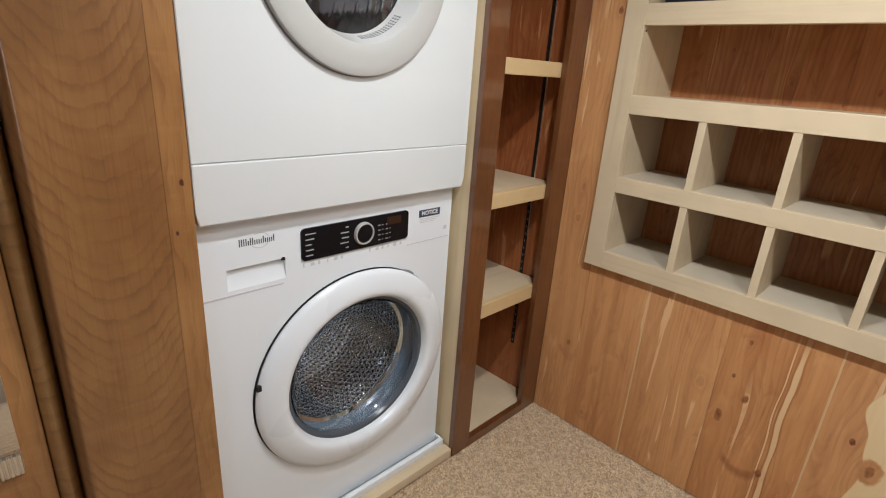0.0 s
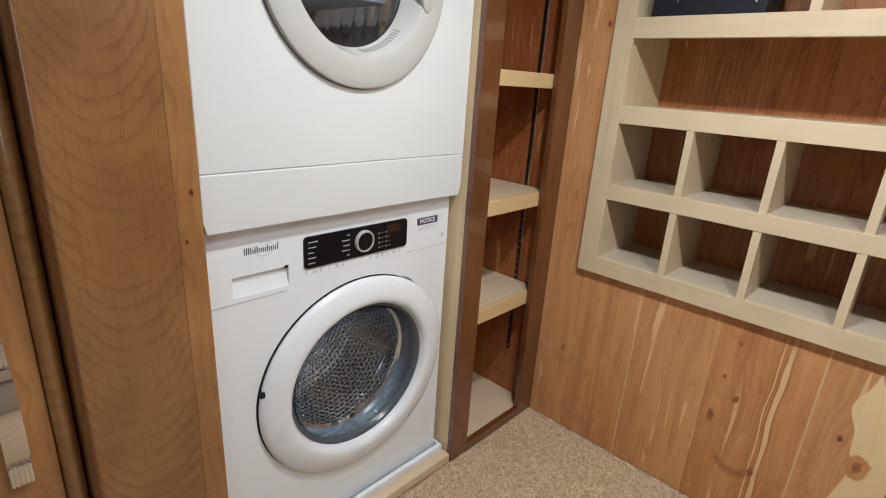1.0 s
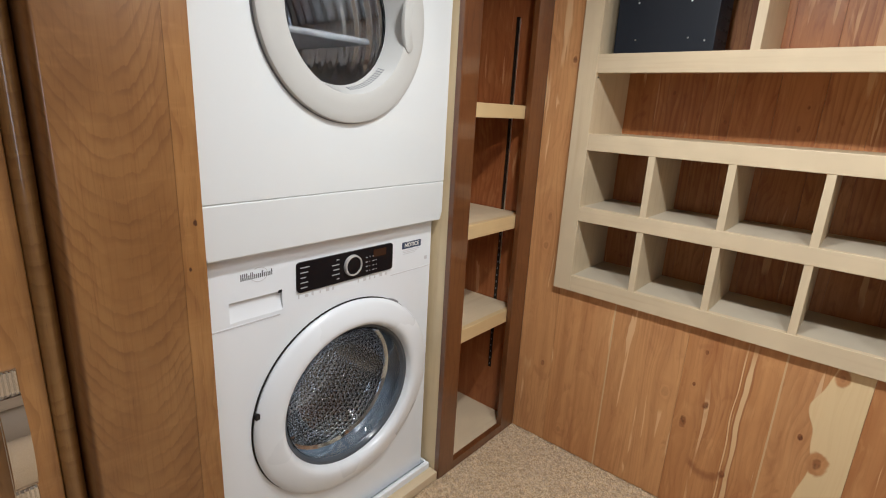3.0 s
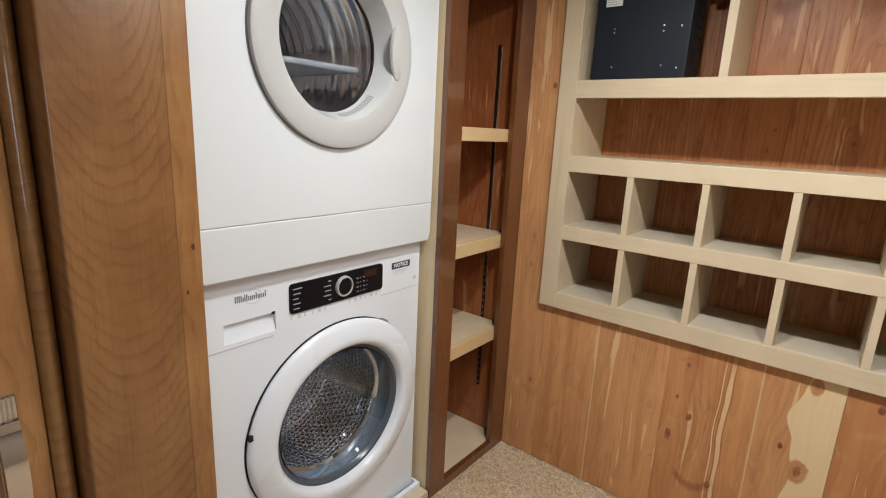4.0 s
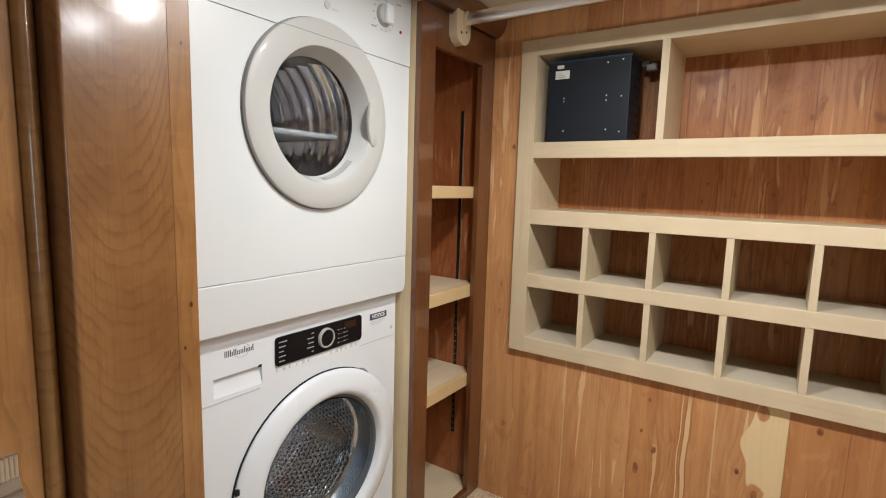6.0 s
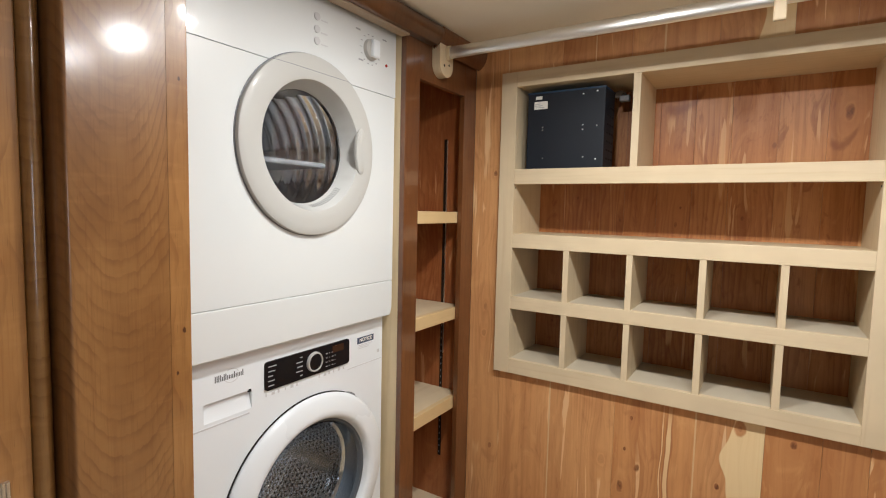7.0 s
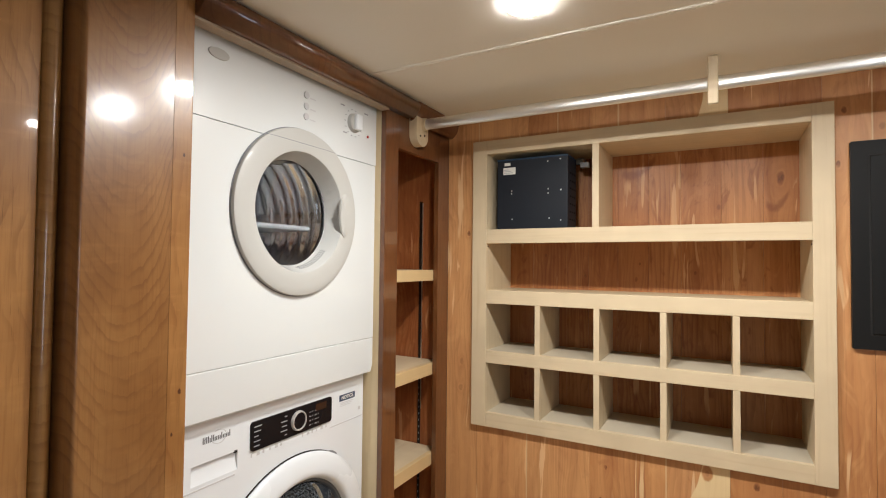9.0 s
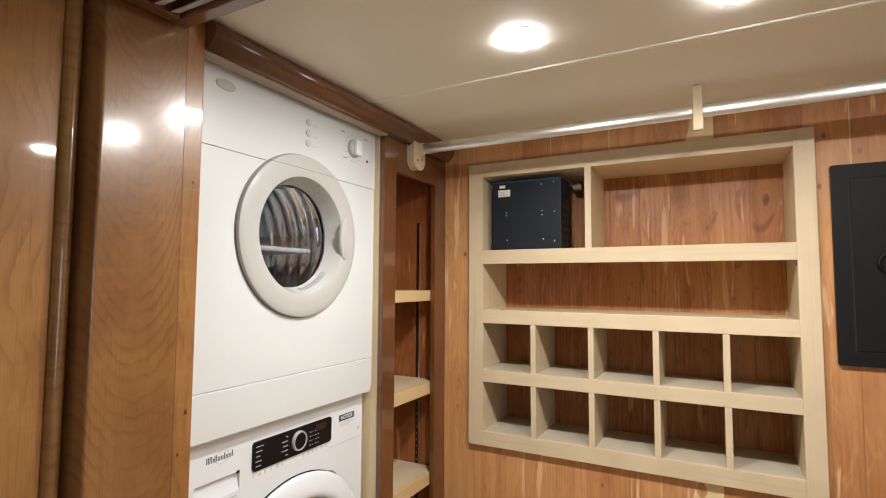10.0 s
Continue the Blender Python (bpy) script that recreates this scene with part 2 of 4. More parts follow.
def steel_perforated(name):
    n = Net(name)
    p = n.node("ShaderNodeTexCoord").outputs["UV"]
    s = n.xyz(p)
    row = n.math("FLOOR", s[1])
    u = n.math("SUBTRACT", n.math("FRACT", n.math("ADD", s[0], n.math("MULTIPLY", row, 0.5))), 0.5)
    v = n.math("SUBTRACT", n.math("FRACT", s[1]), 0.5)
    d = n.vec("LENGTH", n.join(u, v, 0.0))
    hole = n.step(d, 0.20, 0.26, 1.0, 0.0)
    n.bump(n.step(d, 0.2, 0.5), 0.7, 0.004)
    return n.end(n.mix(hole, (0.96, 0.96, 0.97), (0.015, 0.015, 0.015)), n.step(hole, 0, 1, 0.20, 0.6), 1.0)


def glass_mat(name, color=(0.8, 0.86, 0.9), rough=0.0):
    n = Net(name)
    n.b.inputs["Transmission Weight"].default_value = 1.0
    return n.end(color, rough, ior=1.45)


def glow(name, color, strength):
    n = Net(name)
    n.put(n.b.inputs["Emission Color"], color)
    n.b.inputs["Emission Strength"].default_value = strength
    return n.end((0.8, 0.8, 0.8), 0.5)


KNOTS = [(0.510, 0.360, 0.017, 0.22), (0.574, 0.287, 0.0162, 0.85), (0.623, 0.363, 0.0149, 0.85), (0.849, 0.375, 0.0108, 1.0), (0.600, 0.523, 0.0081, 0.9), (0.583, 0.417, 0.0068, 0.9),
         (0.098, 0.295, 0.0108, 0.7), (0.187, 0.067, 0.013, 0.3), (0.70, 0.175, 0.0121, 0.9), (0.06, 0.72, 0.0135, 0.4), (0.065, 0.82, 0.0121, 0.4), (1.026, 0.551, 0.0135, 0.9),
         (1.239, 1.631, 0.0108, 0.9), (1.225, 1.483, 0.0108, 0.9), (1.321, 1.579, 0.013, 0.4), (0.09, 1.31, 0.0108, 0.8)]
TONGUES = [(0.849, 0.375, 0.0095, 1.0), (0.896, 0.319, 0.015, 0.75), (0.898, 0.565, 0.010, 0.35)]
BACK_KNOTS = [(1.112, 1.485, 0.019, 0.8), (0.933, 1.397, 0.009, 0.5), (0.322, 1.231, 0.007, 0.8), (0.677, 1.200, 0.008, 0.8), (0.240, 0.75, 0.008, 0.7), (0.665, 1.14, 0.010, 0.7), (0.86, 1.17, 0.008, 0.6), (0.48, 1.15, 0.007, 0.7)]
CHERRY = cherry("cherry_cathedral", tone=0.81, red=0.97)
CHERRY_DARK = cherry("cherry_trim", False, 0.44, 0.76, gloss=0.08)
CEDAR = cedar("cedar", KNOTS, False, [(0.712, 0.0065), (0.694, 0.0022)], (1.16, 1.13, 1.08), rays=[(0.612, 0.170, 0.700, 0.172)])
CEDAR_PALE = cedar("cedar_sapwood", TONGUES, True, (), (1.12, 1.12, 1.12))
# same cedar; the shade inside the cubbies is put into this darker tint
CEDAR_BACK_SHADED = cedar("cedar_back_shaded", BACK_KNOTS, False, (), (0.92, 0.77, 0.63), 0.60, 0.8, rays=[(0.62, 1.535, 0.73, 1.585), (1.075, 1.40, 1.135, 1.44)])
# niche cedar, tinted down to dark red to paint in the recess's shade
CEDAR_NICHE_SHADED = cedar("cedar_niche_shaded", [], False, (), (0.82, 0.60, 0.48), 0.67, 0.5)
SAPWOOD = maple("cedar_sap_edge", 2, (0.66, 0.46, 0.25))
MAPLE_X, MAPLE_Y, MAPLE_Z = maple("maple_x", 0), maple("maple_y", 1), maple("maple_z", 2)
MAPLE_SHELF = maple("maple_shelf", 1, (0.68, 0.55, 0.37))
MAPLE_EDGE = maple("maple_edge", 1, (0.66, 0.48, 0.25))
LINER = plain("grey_shelf_liner", (0.54, 0.475, 0.365), 0.6)
PLY = maple("raw_plywood", 2, (0.74, 0.60, 0.38))
CARPET = carpet_mat()
CEILING = plain("ceiling_vinyl", (0.86, 0.82, 0.73), 0.55, wear=0.03, scale=40, bump=0.15)
PLASTER = plain("wall_vinyl", (0.40, 0.34, 0.27), 0.6)
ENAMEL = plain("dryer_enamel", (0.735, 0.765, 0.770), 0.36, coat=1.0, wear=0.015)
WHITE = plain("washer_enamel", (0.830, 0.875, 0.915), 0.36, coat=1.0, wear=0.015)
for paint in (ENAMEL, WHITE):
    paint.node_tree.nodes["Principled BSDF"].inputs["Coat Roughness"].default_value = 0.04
PLASTIC = plain("white_plastic", (0.82, 0.86, 0.895), 0.28, wear=0.02)
SILVER = plain("silver_plastic", (0.50, 0.498, 0.475), 0.48, metal=0.0, coat=0.1, wear=0.03)
CHROME = plain("chrome", (0.85, 0.85, 0.86), 0.07, metal=1.0, wear=0.02)
ALUMINIUM = plain("brushed_aluminium", (0.86, 0.86, 0.84), 0.36, metal=1.0, wear=0.04)
BLACK = plain("gloss_black", (0.008, 0.008, 0.010), 0.12, wear=0.1)
BLACK.node_tree.nodes["Principled BSDF"].inputs["Specular IOR Level"].default_value = 0.2
BLACK_PAINT = plain("black_paint", (0.009, 0.009, 0.009), 0.5, wear=0.15, bump=0.1)
BLACK_PAINT.node_tree.nodes["Principled BSDF"].inputs["Specular IOR Level"].default_value = 0.25
NAVY = plain("navy_metal", (0.006, 0.010, 0.018), 0.5, wear=0.2, bump=0.2)
GAP = plain("dark_gap", (0.015, 0.014, 0.013), 0.8)
SEAM = plain("grey_seam", (0.22, 0.23, 0.25), 0.6)
RUBBER = plain("grey_gasket", (0.085, 0.098, 0.115), 0.18)
PRINT_DARK = plain("charcoal_print", (0.10, 0.10, 0.11), 0.5)
GREY = plain("grey_print", (0.36, 0.37, 0.39), 0.5)
PALE_GREY = plain("pale_print", (0.60, 0.61, 0.63), 0.5)
PRINT = plain("white_print", (0.42, 0.44, 0.46), 0.5)
NAVY_INK = plain("navy_ink", (0.045, 0.065, 0.12), 0.5)
PAPER = plain("white_label", (0.80, 0.79, 0.74), 0.6)
AMBER = plain("amber_display", (0.035, 0.016, 0.010), 0.15)
RED = plain("red_lens", (0.35, 0.02, 0.01), 0.2)
DRUM, STEEL = steel_perforated("perforated_drum"), plain("drum_steel", (0.92, 0.92, 0.93), 0.09, metal=1.0, wear=0.05)
TINT, CLEAR = glass_mat("tinted_glass", (0.84, 0.90, 0.95)), glass_mat("clear_glass", (0.85, 0.86, 0.86))
LENS = glow("lamp_lens", (1.0, 0.985, 0.955), 120.0)


# ---- mesh helpers ----
def box(lo, hi, r=0.0, seg=2, bm=None):
    """A box from corner to corner, with edges rounded by r, added to bm."""
    one = bmesh.new()
    bmesh.ops.create_cube(one, size=1)
    a, b = Vector(lo), Vector(hi)
    bmesh.ops.transform(one, matrix=Matrix.Translation((a + b) / 2) @ Matrix.Diagonal((*(b - a), 1)), verts=one.verts)
    if r:
        bmesh.ops.bevel(one, geom=one.edges[:], offset=r, segments=seg, affect="EDGES", profile=0.5)
    return merge(bm, one)


def merge(bm, one):
    if bm is None:
        return one
    me = bpy.data.meshes.new("tmp")
    one.to_mesh(me)
    one.free()
    bm.from_mesh(me)
    bpy.data.meshes.remove(me)
    return bm


def lathe(profile, yc, zc, sy=1.0, sz=1.0, steps=96, closed=False, uv=None, bm=None):
    """Rings of (x, r) turned about the line y=yc, z=zc; sy, sz stretch it."""
    one = bmesh.new()
    rings = []
    for x, r in profile:
        if r < 1e-5:
            rings.append([one.verts.new((x, yc, zc))])
        else:
            rings.append([one.verts.new((x, yc + r * sy * math.cos(2 * math.pi * i / steps), zc + r * sz * math.sin(2 * math.pi * i / steps))) for i in range(steps)])
    lay = one.loops.layers.uv.new("UVMap") if uv else None
    pairs = list(zip(rings, rings[1:])) + ([(rings[-1], rings[0])] if closed else [])
    run = 0.0
    for k, (a, b) in enumerate(pairs):
        long = math.dist(profile[k], profile[(k + 1) % len(profile)])
        for i in range(steps):
            j = (i + 1) % steps
            ring = [a[i % len(a)], a[j % len(a)], b[j % len(b)], b[i % len(b)]]
            if len(dict.fromkeys(ring)) < 3:
                continue
            face = one.faces.new(list(dict.fromkeys(ring)))
            if uv:
                for loop in face.loops:
                    first = loop.vert in a
                    u = (i if loop.vert in (a[i % len(a)], b[i % len(b)]) else i + 1) / steps
                    loop[lay].uv = (u * uv[0], (run if first else run + long) * uv[1])
        run += long
    bmesh.ops.recalc_face_normals(one, faces=one.faces[:])
    return merge(bm, one)


def prism(points, axis, lo, hi, bm=None):
    """A flat outline of (a, b) pulled along an axis (0 x, 1 y, 2 z) from lo to hi."""
    one = bmesh.new()

    def at(q, d):
        v = list(q)
        v.insert(axis, d)
        return one.verts.new(v)

    low, high = [at(q, lo) for q in points], [at(q, hi) for q in points]
    one.faces.new(low)
    one.faces.new(high)
    for i in range(len(points)):
        j = (i + 1) % len(points)
        one.faces.new((low[i], low[j], high[j], high[i]))
    bmesh.ops.recalc_face_normals(one, faces=one.faces[:])
    return merge(bm, one)


def arc(cx, cy, r, a0, a1, steps=8, sx=1.0, sy=1.0):
    return [(cx + r * sx * math.cos(radians(a0 + (a1 - a0) * i / steps)), cy + r * sy * math.sin(radians(a0 + (a1 - a0) * i / steps))) for i in range(steps + 1)]


def pierced(y0, z0, y1, z1, yc, zc, ry, rz, back, front, r=0.006, steps=96):
    """An appliance front: a box from back to front in x, with a round hole through its face and closed sides."""
    one = bmesh.new()
    angles = sorted([2 * math.pi * i / steps for i in range(steps)] + [math.atan2(z - zc, y - yc) % (2 * math.pi) for y in (y0, y1) for z in (z0, z1)])
    hole, deep, rim, edge, rear = [], [], [], [], []
    for a in angles:
        c, s_ = math.cos(a), math.sin(a)
        k = min((((y1 if c > 0 else y0) - yc) / c) if abs(c) > 1e-9 else 1e9, (((z1 if s_ > 0 else z0) - zc) / s_) if abs(s_) > 1e-9 else 1e9)
        y, z = yc + k * c, zc + k * s_
        hole.append(one.verts.new((front, yc + ry * c, zc + rz * s_)))
        deep.append(one.verts.new((front - 0.03, yc + ry * c, zc + rz * s_)))
        rim.append(one.verts.new((front, min(max(y, y0 + r), y1 - r), min(max(z, z0 + r), z1 - r))))
        edge.append(one.verts.new((front - r, y, z)))
        rear.append(one.verts.new((back, y, z)))
    n = len(angles)
    for a, b in ((deep, hole), (hole, rim), (rim, edge), (edge, rear)):
        for i in range(n):
            one.faces.new((a[i], a[(i + 1) % n], b[(i + 1) % n], b[i]))
    bmesh.ops.remove_doubles(one, verts=one.verts[:], dist=1e-5)
    bmesh.ops.recalc_face_normals(one, faces=one.faces[:])
    return one


def round_rect(a0, b0, a1, b1, r, steps=5):
    return (arc(a1 - r, b1 - r, r, 0, 90, steps) + arc(a0 + r, b1 - r, r, 90, 180, steps)
            + arc(a0 + r, b0 + r, r, 180, 270, steps) + arc(a1 - r, b0 + r, r, 270, 360, steps))


def part(name, bm, material, parent=None, label="", smooth=False):
    me = bpy.data.meshes.new(name)
    bm.to_mesh(me)
    bm.free()
    me.materials.append(material)
    if smooth:
        for f in me.polygons:
            f.use_smooth = True
        me.set_sharp_from_angle(angle=radians(38))
    ob = new(name, me)
    ob.parent = parent
    return tagged(ob, label)


def thing(name, label, category, at=(0, 0, 0), group="", kind=""):
    """An Empty at the thing's base; parts keep world coordinates."""
    ob = new(name)
    ob.empty_display_size = 0.05
    return tagged(ob, label, category, group, kind)


def structure(name, bm, material, label, category):
    return tagged(part(name, bm, material), label, category, kind="structure")


# ---- setting ----
wall_north = structure("wall_north", box((-0.02, 0.011, 0), (0.158, 0.10, CEIL)), PLASTER, "wall clad in vertical red cedar boards", "wall")
for lo, hi in (((0.158, 0.011, 0), (1.177, 0.10, 0.62)), ((0.158, 0.011, 1.63), (1.177, 0.10, CEIL)), ((1.177, 0.011, 0), (2.5, 0.10, CEIL))):
    part("wall_core", box(lo, hi), PLASTER, wall_north)
structure("wall_east", box((2.4, -3.2, 0), (2.5, 0.011, CEIL)), PLASTER, "plain cream vinyl wall panel", "wall")
structure("wall_south", box((-0.7, -3.3, 0), (2.5, -3.2, CEIL)), PLASTER, "plain cream vinyl wall panel", "wall")
structure("wall_west", box((-0.75, -3.2, 0), (-0.7, 0.1, CEIL)), PLASTER, "plain wall behind the cabinets", "wall")
ceiling = structure("ceiling", box((-0.7, -3.3, CEIL), (2.5, 0.1, CEIL + 0.05)), CEILING, "cream vinyl ceiling with a slim raised batten", "ceiling")
batten = bmesh.new()
for y in (-0.571, -0.561):
    prism(arc(y, CEIL, 0.003, 180, 360, 6), 0, 0.0, 2.4, batten)
box((0.0, -0.575, CEIL - 0.0015), (2.4, -0.557, CEIL + 0.002), 0, 1, batten)
structure("trim", batten, CEILING, "slim cream batten over a ceiling joint", "trim")

# carpet: a base sheet and a close-cut pile where it is seen
structure("floor", box((-0.7, -3.3, -0.08), (2.5, 0.1, -0.008)), CARPET, "beige speckled carpet", "carpet")
pile = bmesh.new()
NX, NY, STEP = 190, 200, 0.005
grid = [[pile.verts.new((-0.004 + i * STEP + random.uniform(-0.0018, 0.0018), 0.006 - j * STEP + random.uniform(-0.0018, 0.0018),
                         -0.006 + 0.007 * random.random() + 0.003 * noise.noise((i * 0.3, j * 0.3, 0)))) for j in range(NY)] for i in range(NX)]
for i in range(NX - 1):
    for j in range(NY - 1):
        pile.faces.new((grid[i][j], grid[i][j + 1], grid[i + 1][j + 1], grid[i + 1][j]))
bmesh.ops.recalc_face_normals(pile, faces=pile.faces[:])
tagged(part("carpet_pile", pile, CARPET), "beige speckled cut-pile carpet", "carpet", kind="stuff")

# ---- cherry pillar and sliding door ----
pillar = thing("pillar", "varnished cherry pillar panel beside the laundry stack", "pillar", kind="structure")
part("panel", prism([(-0.55, -1.155), (0.0165, -1.155), (0.0165, -1.3065)] + arc(-0.0180, -1.308, 0.012, 0, -90, 12, 2.875, 1.0) + [(-0.55, -1.320)], 2, 0, CEIL), CHERRY, pillar, smooth=True)
part("stile", prism([(-0.06, -1.1165), (0.017, -1.1165), (0.0172, -1.1185), (0.0172, -1.155), (-0.06, -1.155)], 2, 0, CEIL), cherry("cherry_stile", False, 1.0, 1.0, [(-1.130, 0.941, 0.0045), (-1.144, 0.862, 0.003), (-1.1325, 1.40, 0.003)], gloss=0.06), pillar)

door = thing("sliding_door", "varnished cherry pocket door with a chrome pull", "door")
part("door_panel", box((-0.075, -2.3, 0.01), (-0.033, -1.351, CEIL - 0.01), 0.003), cherry("cherry_door", False, 1.15, 1.0, gloss=0.05), door)
part("edge_moulding", prism(arc(-0.040, -1.3357, 0.0145, -90, 90, 14, 1.25, 1.0) + [(-0.075, -1.3212), (-0.075, -1.3502)], 2, 0.01, CEIL - 0.01), cherry("edge_wood", True, 1.12, 1.08, gloss=0.08, mid=-1.340), door, "lighter rounded edge", smooth=True)
pull = part("handle", box((-0.034, -1.412, 0.510), (-0.027, -1.382, 0.750), 0.002), CHROME, door, "chrome ribbed pull")
bow = [(-0.027, 0.548)] + [(-0.027 + 0.026 * math.sin(math.pi * i / 20) ** 0.6, 0.548 + 0.164 * i / 20) for i in range(1, 20)] + [(-0.027, 0.712)]
part("grip", prism(bow, 1, -1.411, -1.383), CHROME, pull, smooth=True)
for z0 in (0.511, 0.713):
    for i in range(5):
        part("rib", box((-0.028, -1.4110 + i * 0.0058, z0), (-0.0225, -1.4062 + i * 0.0058, z0 + 0.036), 0.001, 1), CHROME, pull)

# fascia and header over the dryer
fascia = structure("trim_fascia", prism([(0.0, 1.742), (0.03, 1.744)] + arc(0.030, 1.722, 0.022, 75, -60, 8) + [(0.028, 1.688), (0.0, 1.688)], 1, -1.1165, -0.305), CHERRY_DARK,
                   "dark glossy cherry bullnose fascia under the ceiling", "trim")
for f in fascia.data.polygons:
    f.use_smooth = len(f.vertices) == 4
# pale wood whose base colour is dimmed for the shade under the fascia
structure("trim_header", box((-0.02, -1.1165, 1.682), (0.012, -0.43, 1.7415), 0.002), maple("header_wood_shaded", 1, (0.40, 0.31, 0.22)), "pale wood header strip over the dryer", "trim")
structure("trim_crown", prism([(0.0, 1.742), (0.044, 1.742)] + arc(0.0, 1.742, 0.044, 0, -90, 8, 1.0, 1.4)[1:-1], 1, -0.30, -0.002), CHERRY_DARK, "dark cherry cove moulding in the ceiling corner", "trim")

# vent box at the ceiling
vent = thing("ceiling_vent", "dark cherry framed ceiling vent with pale louvre slats", "vent")
VX0, VX1, VY0, VY1, VZ = 0.032, 0.62, -1.62, -1.172, 1.699
for lo, hi in (((VX0, VY1 - 0.03, VZ), (VX1, VY1, CEIL - 0.001)), ((VX0, VY0, VZ), (VX1, VY0 + 0.03, CEIL - 0.001)),
               ((VX0, VY0 + 0.03, VZ), (VX0 + 0.03, VY1 - 0.03, CEIL - 0.001)), ((VX1 - 0.03, VY0 + 0.03, VZ), (VX1, VY1 - 0.03, CEIL - 0.001))):
    part("frame", box(lo, hi, 0.003), CHERRY_DARK, vent)
part("backing", box((VX0 + 0.03, VY0 + 0.03, CEIL - 0.006), (VX1 - 0.03, VY1 - 0.03, CEIL - 0.002)), GAP, vent)
for i in range(12):
    y = VY1 - 0.05 - i * 0.032
    part("slat", prism([(y, VZ + 0.004), (y + 0.017, VZ + 0.010), (y + 0.017, VZ + 0.013), (y, VZ + 0.007)], 0, VX0 + 0.03, VX1 - 0.03), PALE_GREY, vent)

# ---- laundry stack ----
pan = thing("drain_pan", "white plastic drain pan under the washer", "drain pan")
part("tray", box((-0.60, -1.11, 0.012), (-0.052, -0.434, 0.020)), PLASTIC, pan)
part("lip", box((-0.052, -1.11, 0.012), (-0.037, -0.434, 0.048), 0.003), PLASTIC, pan)
part("lip", box((-0.60, -0.442, 0.012), (-0.052, -0.434, 0.048), 0.002), PLASTIC, pan)
structure("trim_base", box((-0.036, -1.116, 0.0), (-0.004, -0.432, 0.030), 0.002), MAPLE_Y, "raw maple strip along the laundry base", "trim")

F = -0.065


def carved(bm, cutter):
    """bm with the closed shape of cutter taken out of it."""
    pair = []
    for name, one in (("carved", bm), ("cutter", cutter)):
        me = bpy.data.meshes.new(name)
        one.to_mesh(me)
        one.free()
        pair.append(new(name, me))
    cut = pair[0].modifiers.new("cut", "BOOLEAN")
    cut.operation, cut.solver, cut.object = "DIFFERENCE", "EXACT", pair[1]
    out = bmesh.new()
    me = bpy.data.meshes.new_from_object(pair[0].evaluated_get(bpy.context.evaluated_depsgraph_get()))
    out.from_mesh(me)
    for ob in pair:
        bpy.data.objects.remove(ob)
    return out


POCKET = prism([(F + 0.02, 0.7030), (F + 0.02, 0.7500), (F - 0.0075, 0.7470), (F - 0.0085, 0.740), (F - 0.0070, 0.728), (F - 0.0035, 0.713), (F - 0.0003, 0.7045)], 1, -1.043, -0.923)
washer = thing("washing_machine", "white front-loading washing machine with a glass porthole", "washing machine")
WY, WZ, SY, SZ = -0.734, 0.416, 1.012, 0.950
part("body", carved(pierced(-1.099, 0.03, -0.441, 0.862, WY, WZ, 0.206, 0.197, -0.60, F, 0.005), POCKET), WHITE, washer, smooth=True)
part("top_seam", box((F, -1.094, 0.6925), (F + 0.0008, -0.93, 0.6958)), PALE_GREY, washer)
part("top_seam", box((F, -0.60, 0.7105), (F + 0.0008, -0.452, 0.7123)), PALE_GREY, washer)
console = part("control_panel", prism(round_rect(-0.888, 0.732, -0.598, 0.803, 0.009), 0, F, F + 0.004), BLACK, washer, "glossy black control panel")
part("display", box((F + 0.004, -0.665, 0.776), (F + 0.0048, -0.622, 0.795)), AMBER, console)
dial = part("knob", lathe([(F + 0.004, 0.0265), (F + 0.010, 0.0260), (F + 0.012, 0.0245), (F + 0.012, 0.0222), (F + 0.009, 0.0215)], -0.732, 0.768, steps=48), plain("silver_rim", (0.72, 0.72, 0.72), 0.25, metal=0.4), console, "silver-rimmed program dial", smooth=True)
part("knob_cap", lathe([(F + 0.009, 0.0218), (F + 0.011, 0.0195), (F + 0.0115, 0.0)], -0.732, 0.768, steps=40), BLACK, dial, smooth=True)
marks = bmesh.new()
for row in range(5):
    z = 0.790 - row * 0.0118
    w = (0.024, 0.020, 0.014, 0.019, 0.017)[row]
    box((F + 0.004, -0.879, z - 0.0012), (F + 0.0046, -0.879 + w, z + 0.0012), 0, 1, marks)
    w = (0.008, 0.021, 0.018, 0.022, 0.008)[row]
    box((F + 0.004, -0.772 - w, z - 0.0012), (F + 0.0046, -0.772, z + 0.0012), 0, 1, marks)
    for col in (-0.690, -0.668):
        box((F + 0.004, col, z - 0.012), (F + 0.0046, col + 0.006, z - 0.010), 0, 1, marks)
        box((F + 0.004, col + 0.012, z - 0.012), (F + 0.0046, col + 0.014, z - 0.010), 0, 1, marks)
tagged(part("printed_marks", marks, PRINT, console), kind="stuff")
icons = bmesh.new()
for i, y in enumerate((-0.884, -0.866, -0.848, -0.826, -0.808, -0.79, -0.712, -0.694, -0.676, -0.658, -0.64, -0.62)):
    box((F, y, 0.7175), (F + 0.0006, y + (0.003, 0.009, 0.005)[i % 3], 0.7265 - 0.002 * (i % 2)), 0, 1, icons)
tagged(part("panel_icons", icons, PALE_GREY, washer), kind="stuff")
logo = bmesh.new()
for i in range(17):
    y = -1.016 + i * 0.0043
    tall = 0.0145 if i in (0, 1, 2, 3, 5, 6, 11, 16) else 0.0095
    box((F, y, 0.789 + 0.008 * i * 0.0043), (F + 0.0006, y + 0.0021, 0.789 + tall), 0, 1, logo)
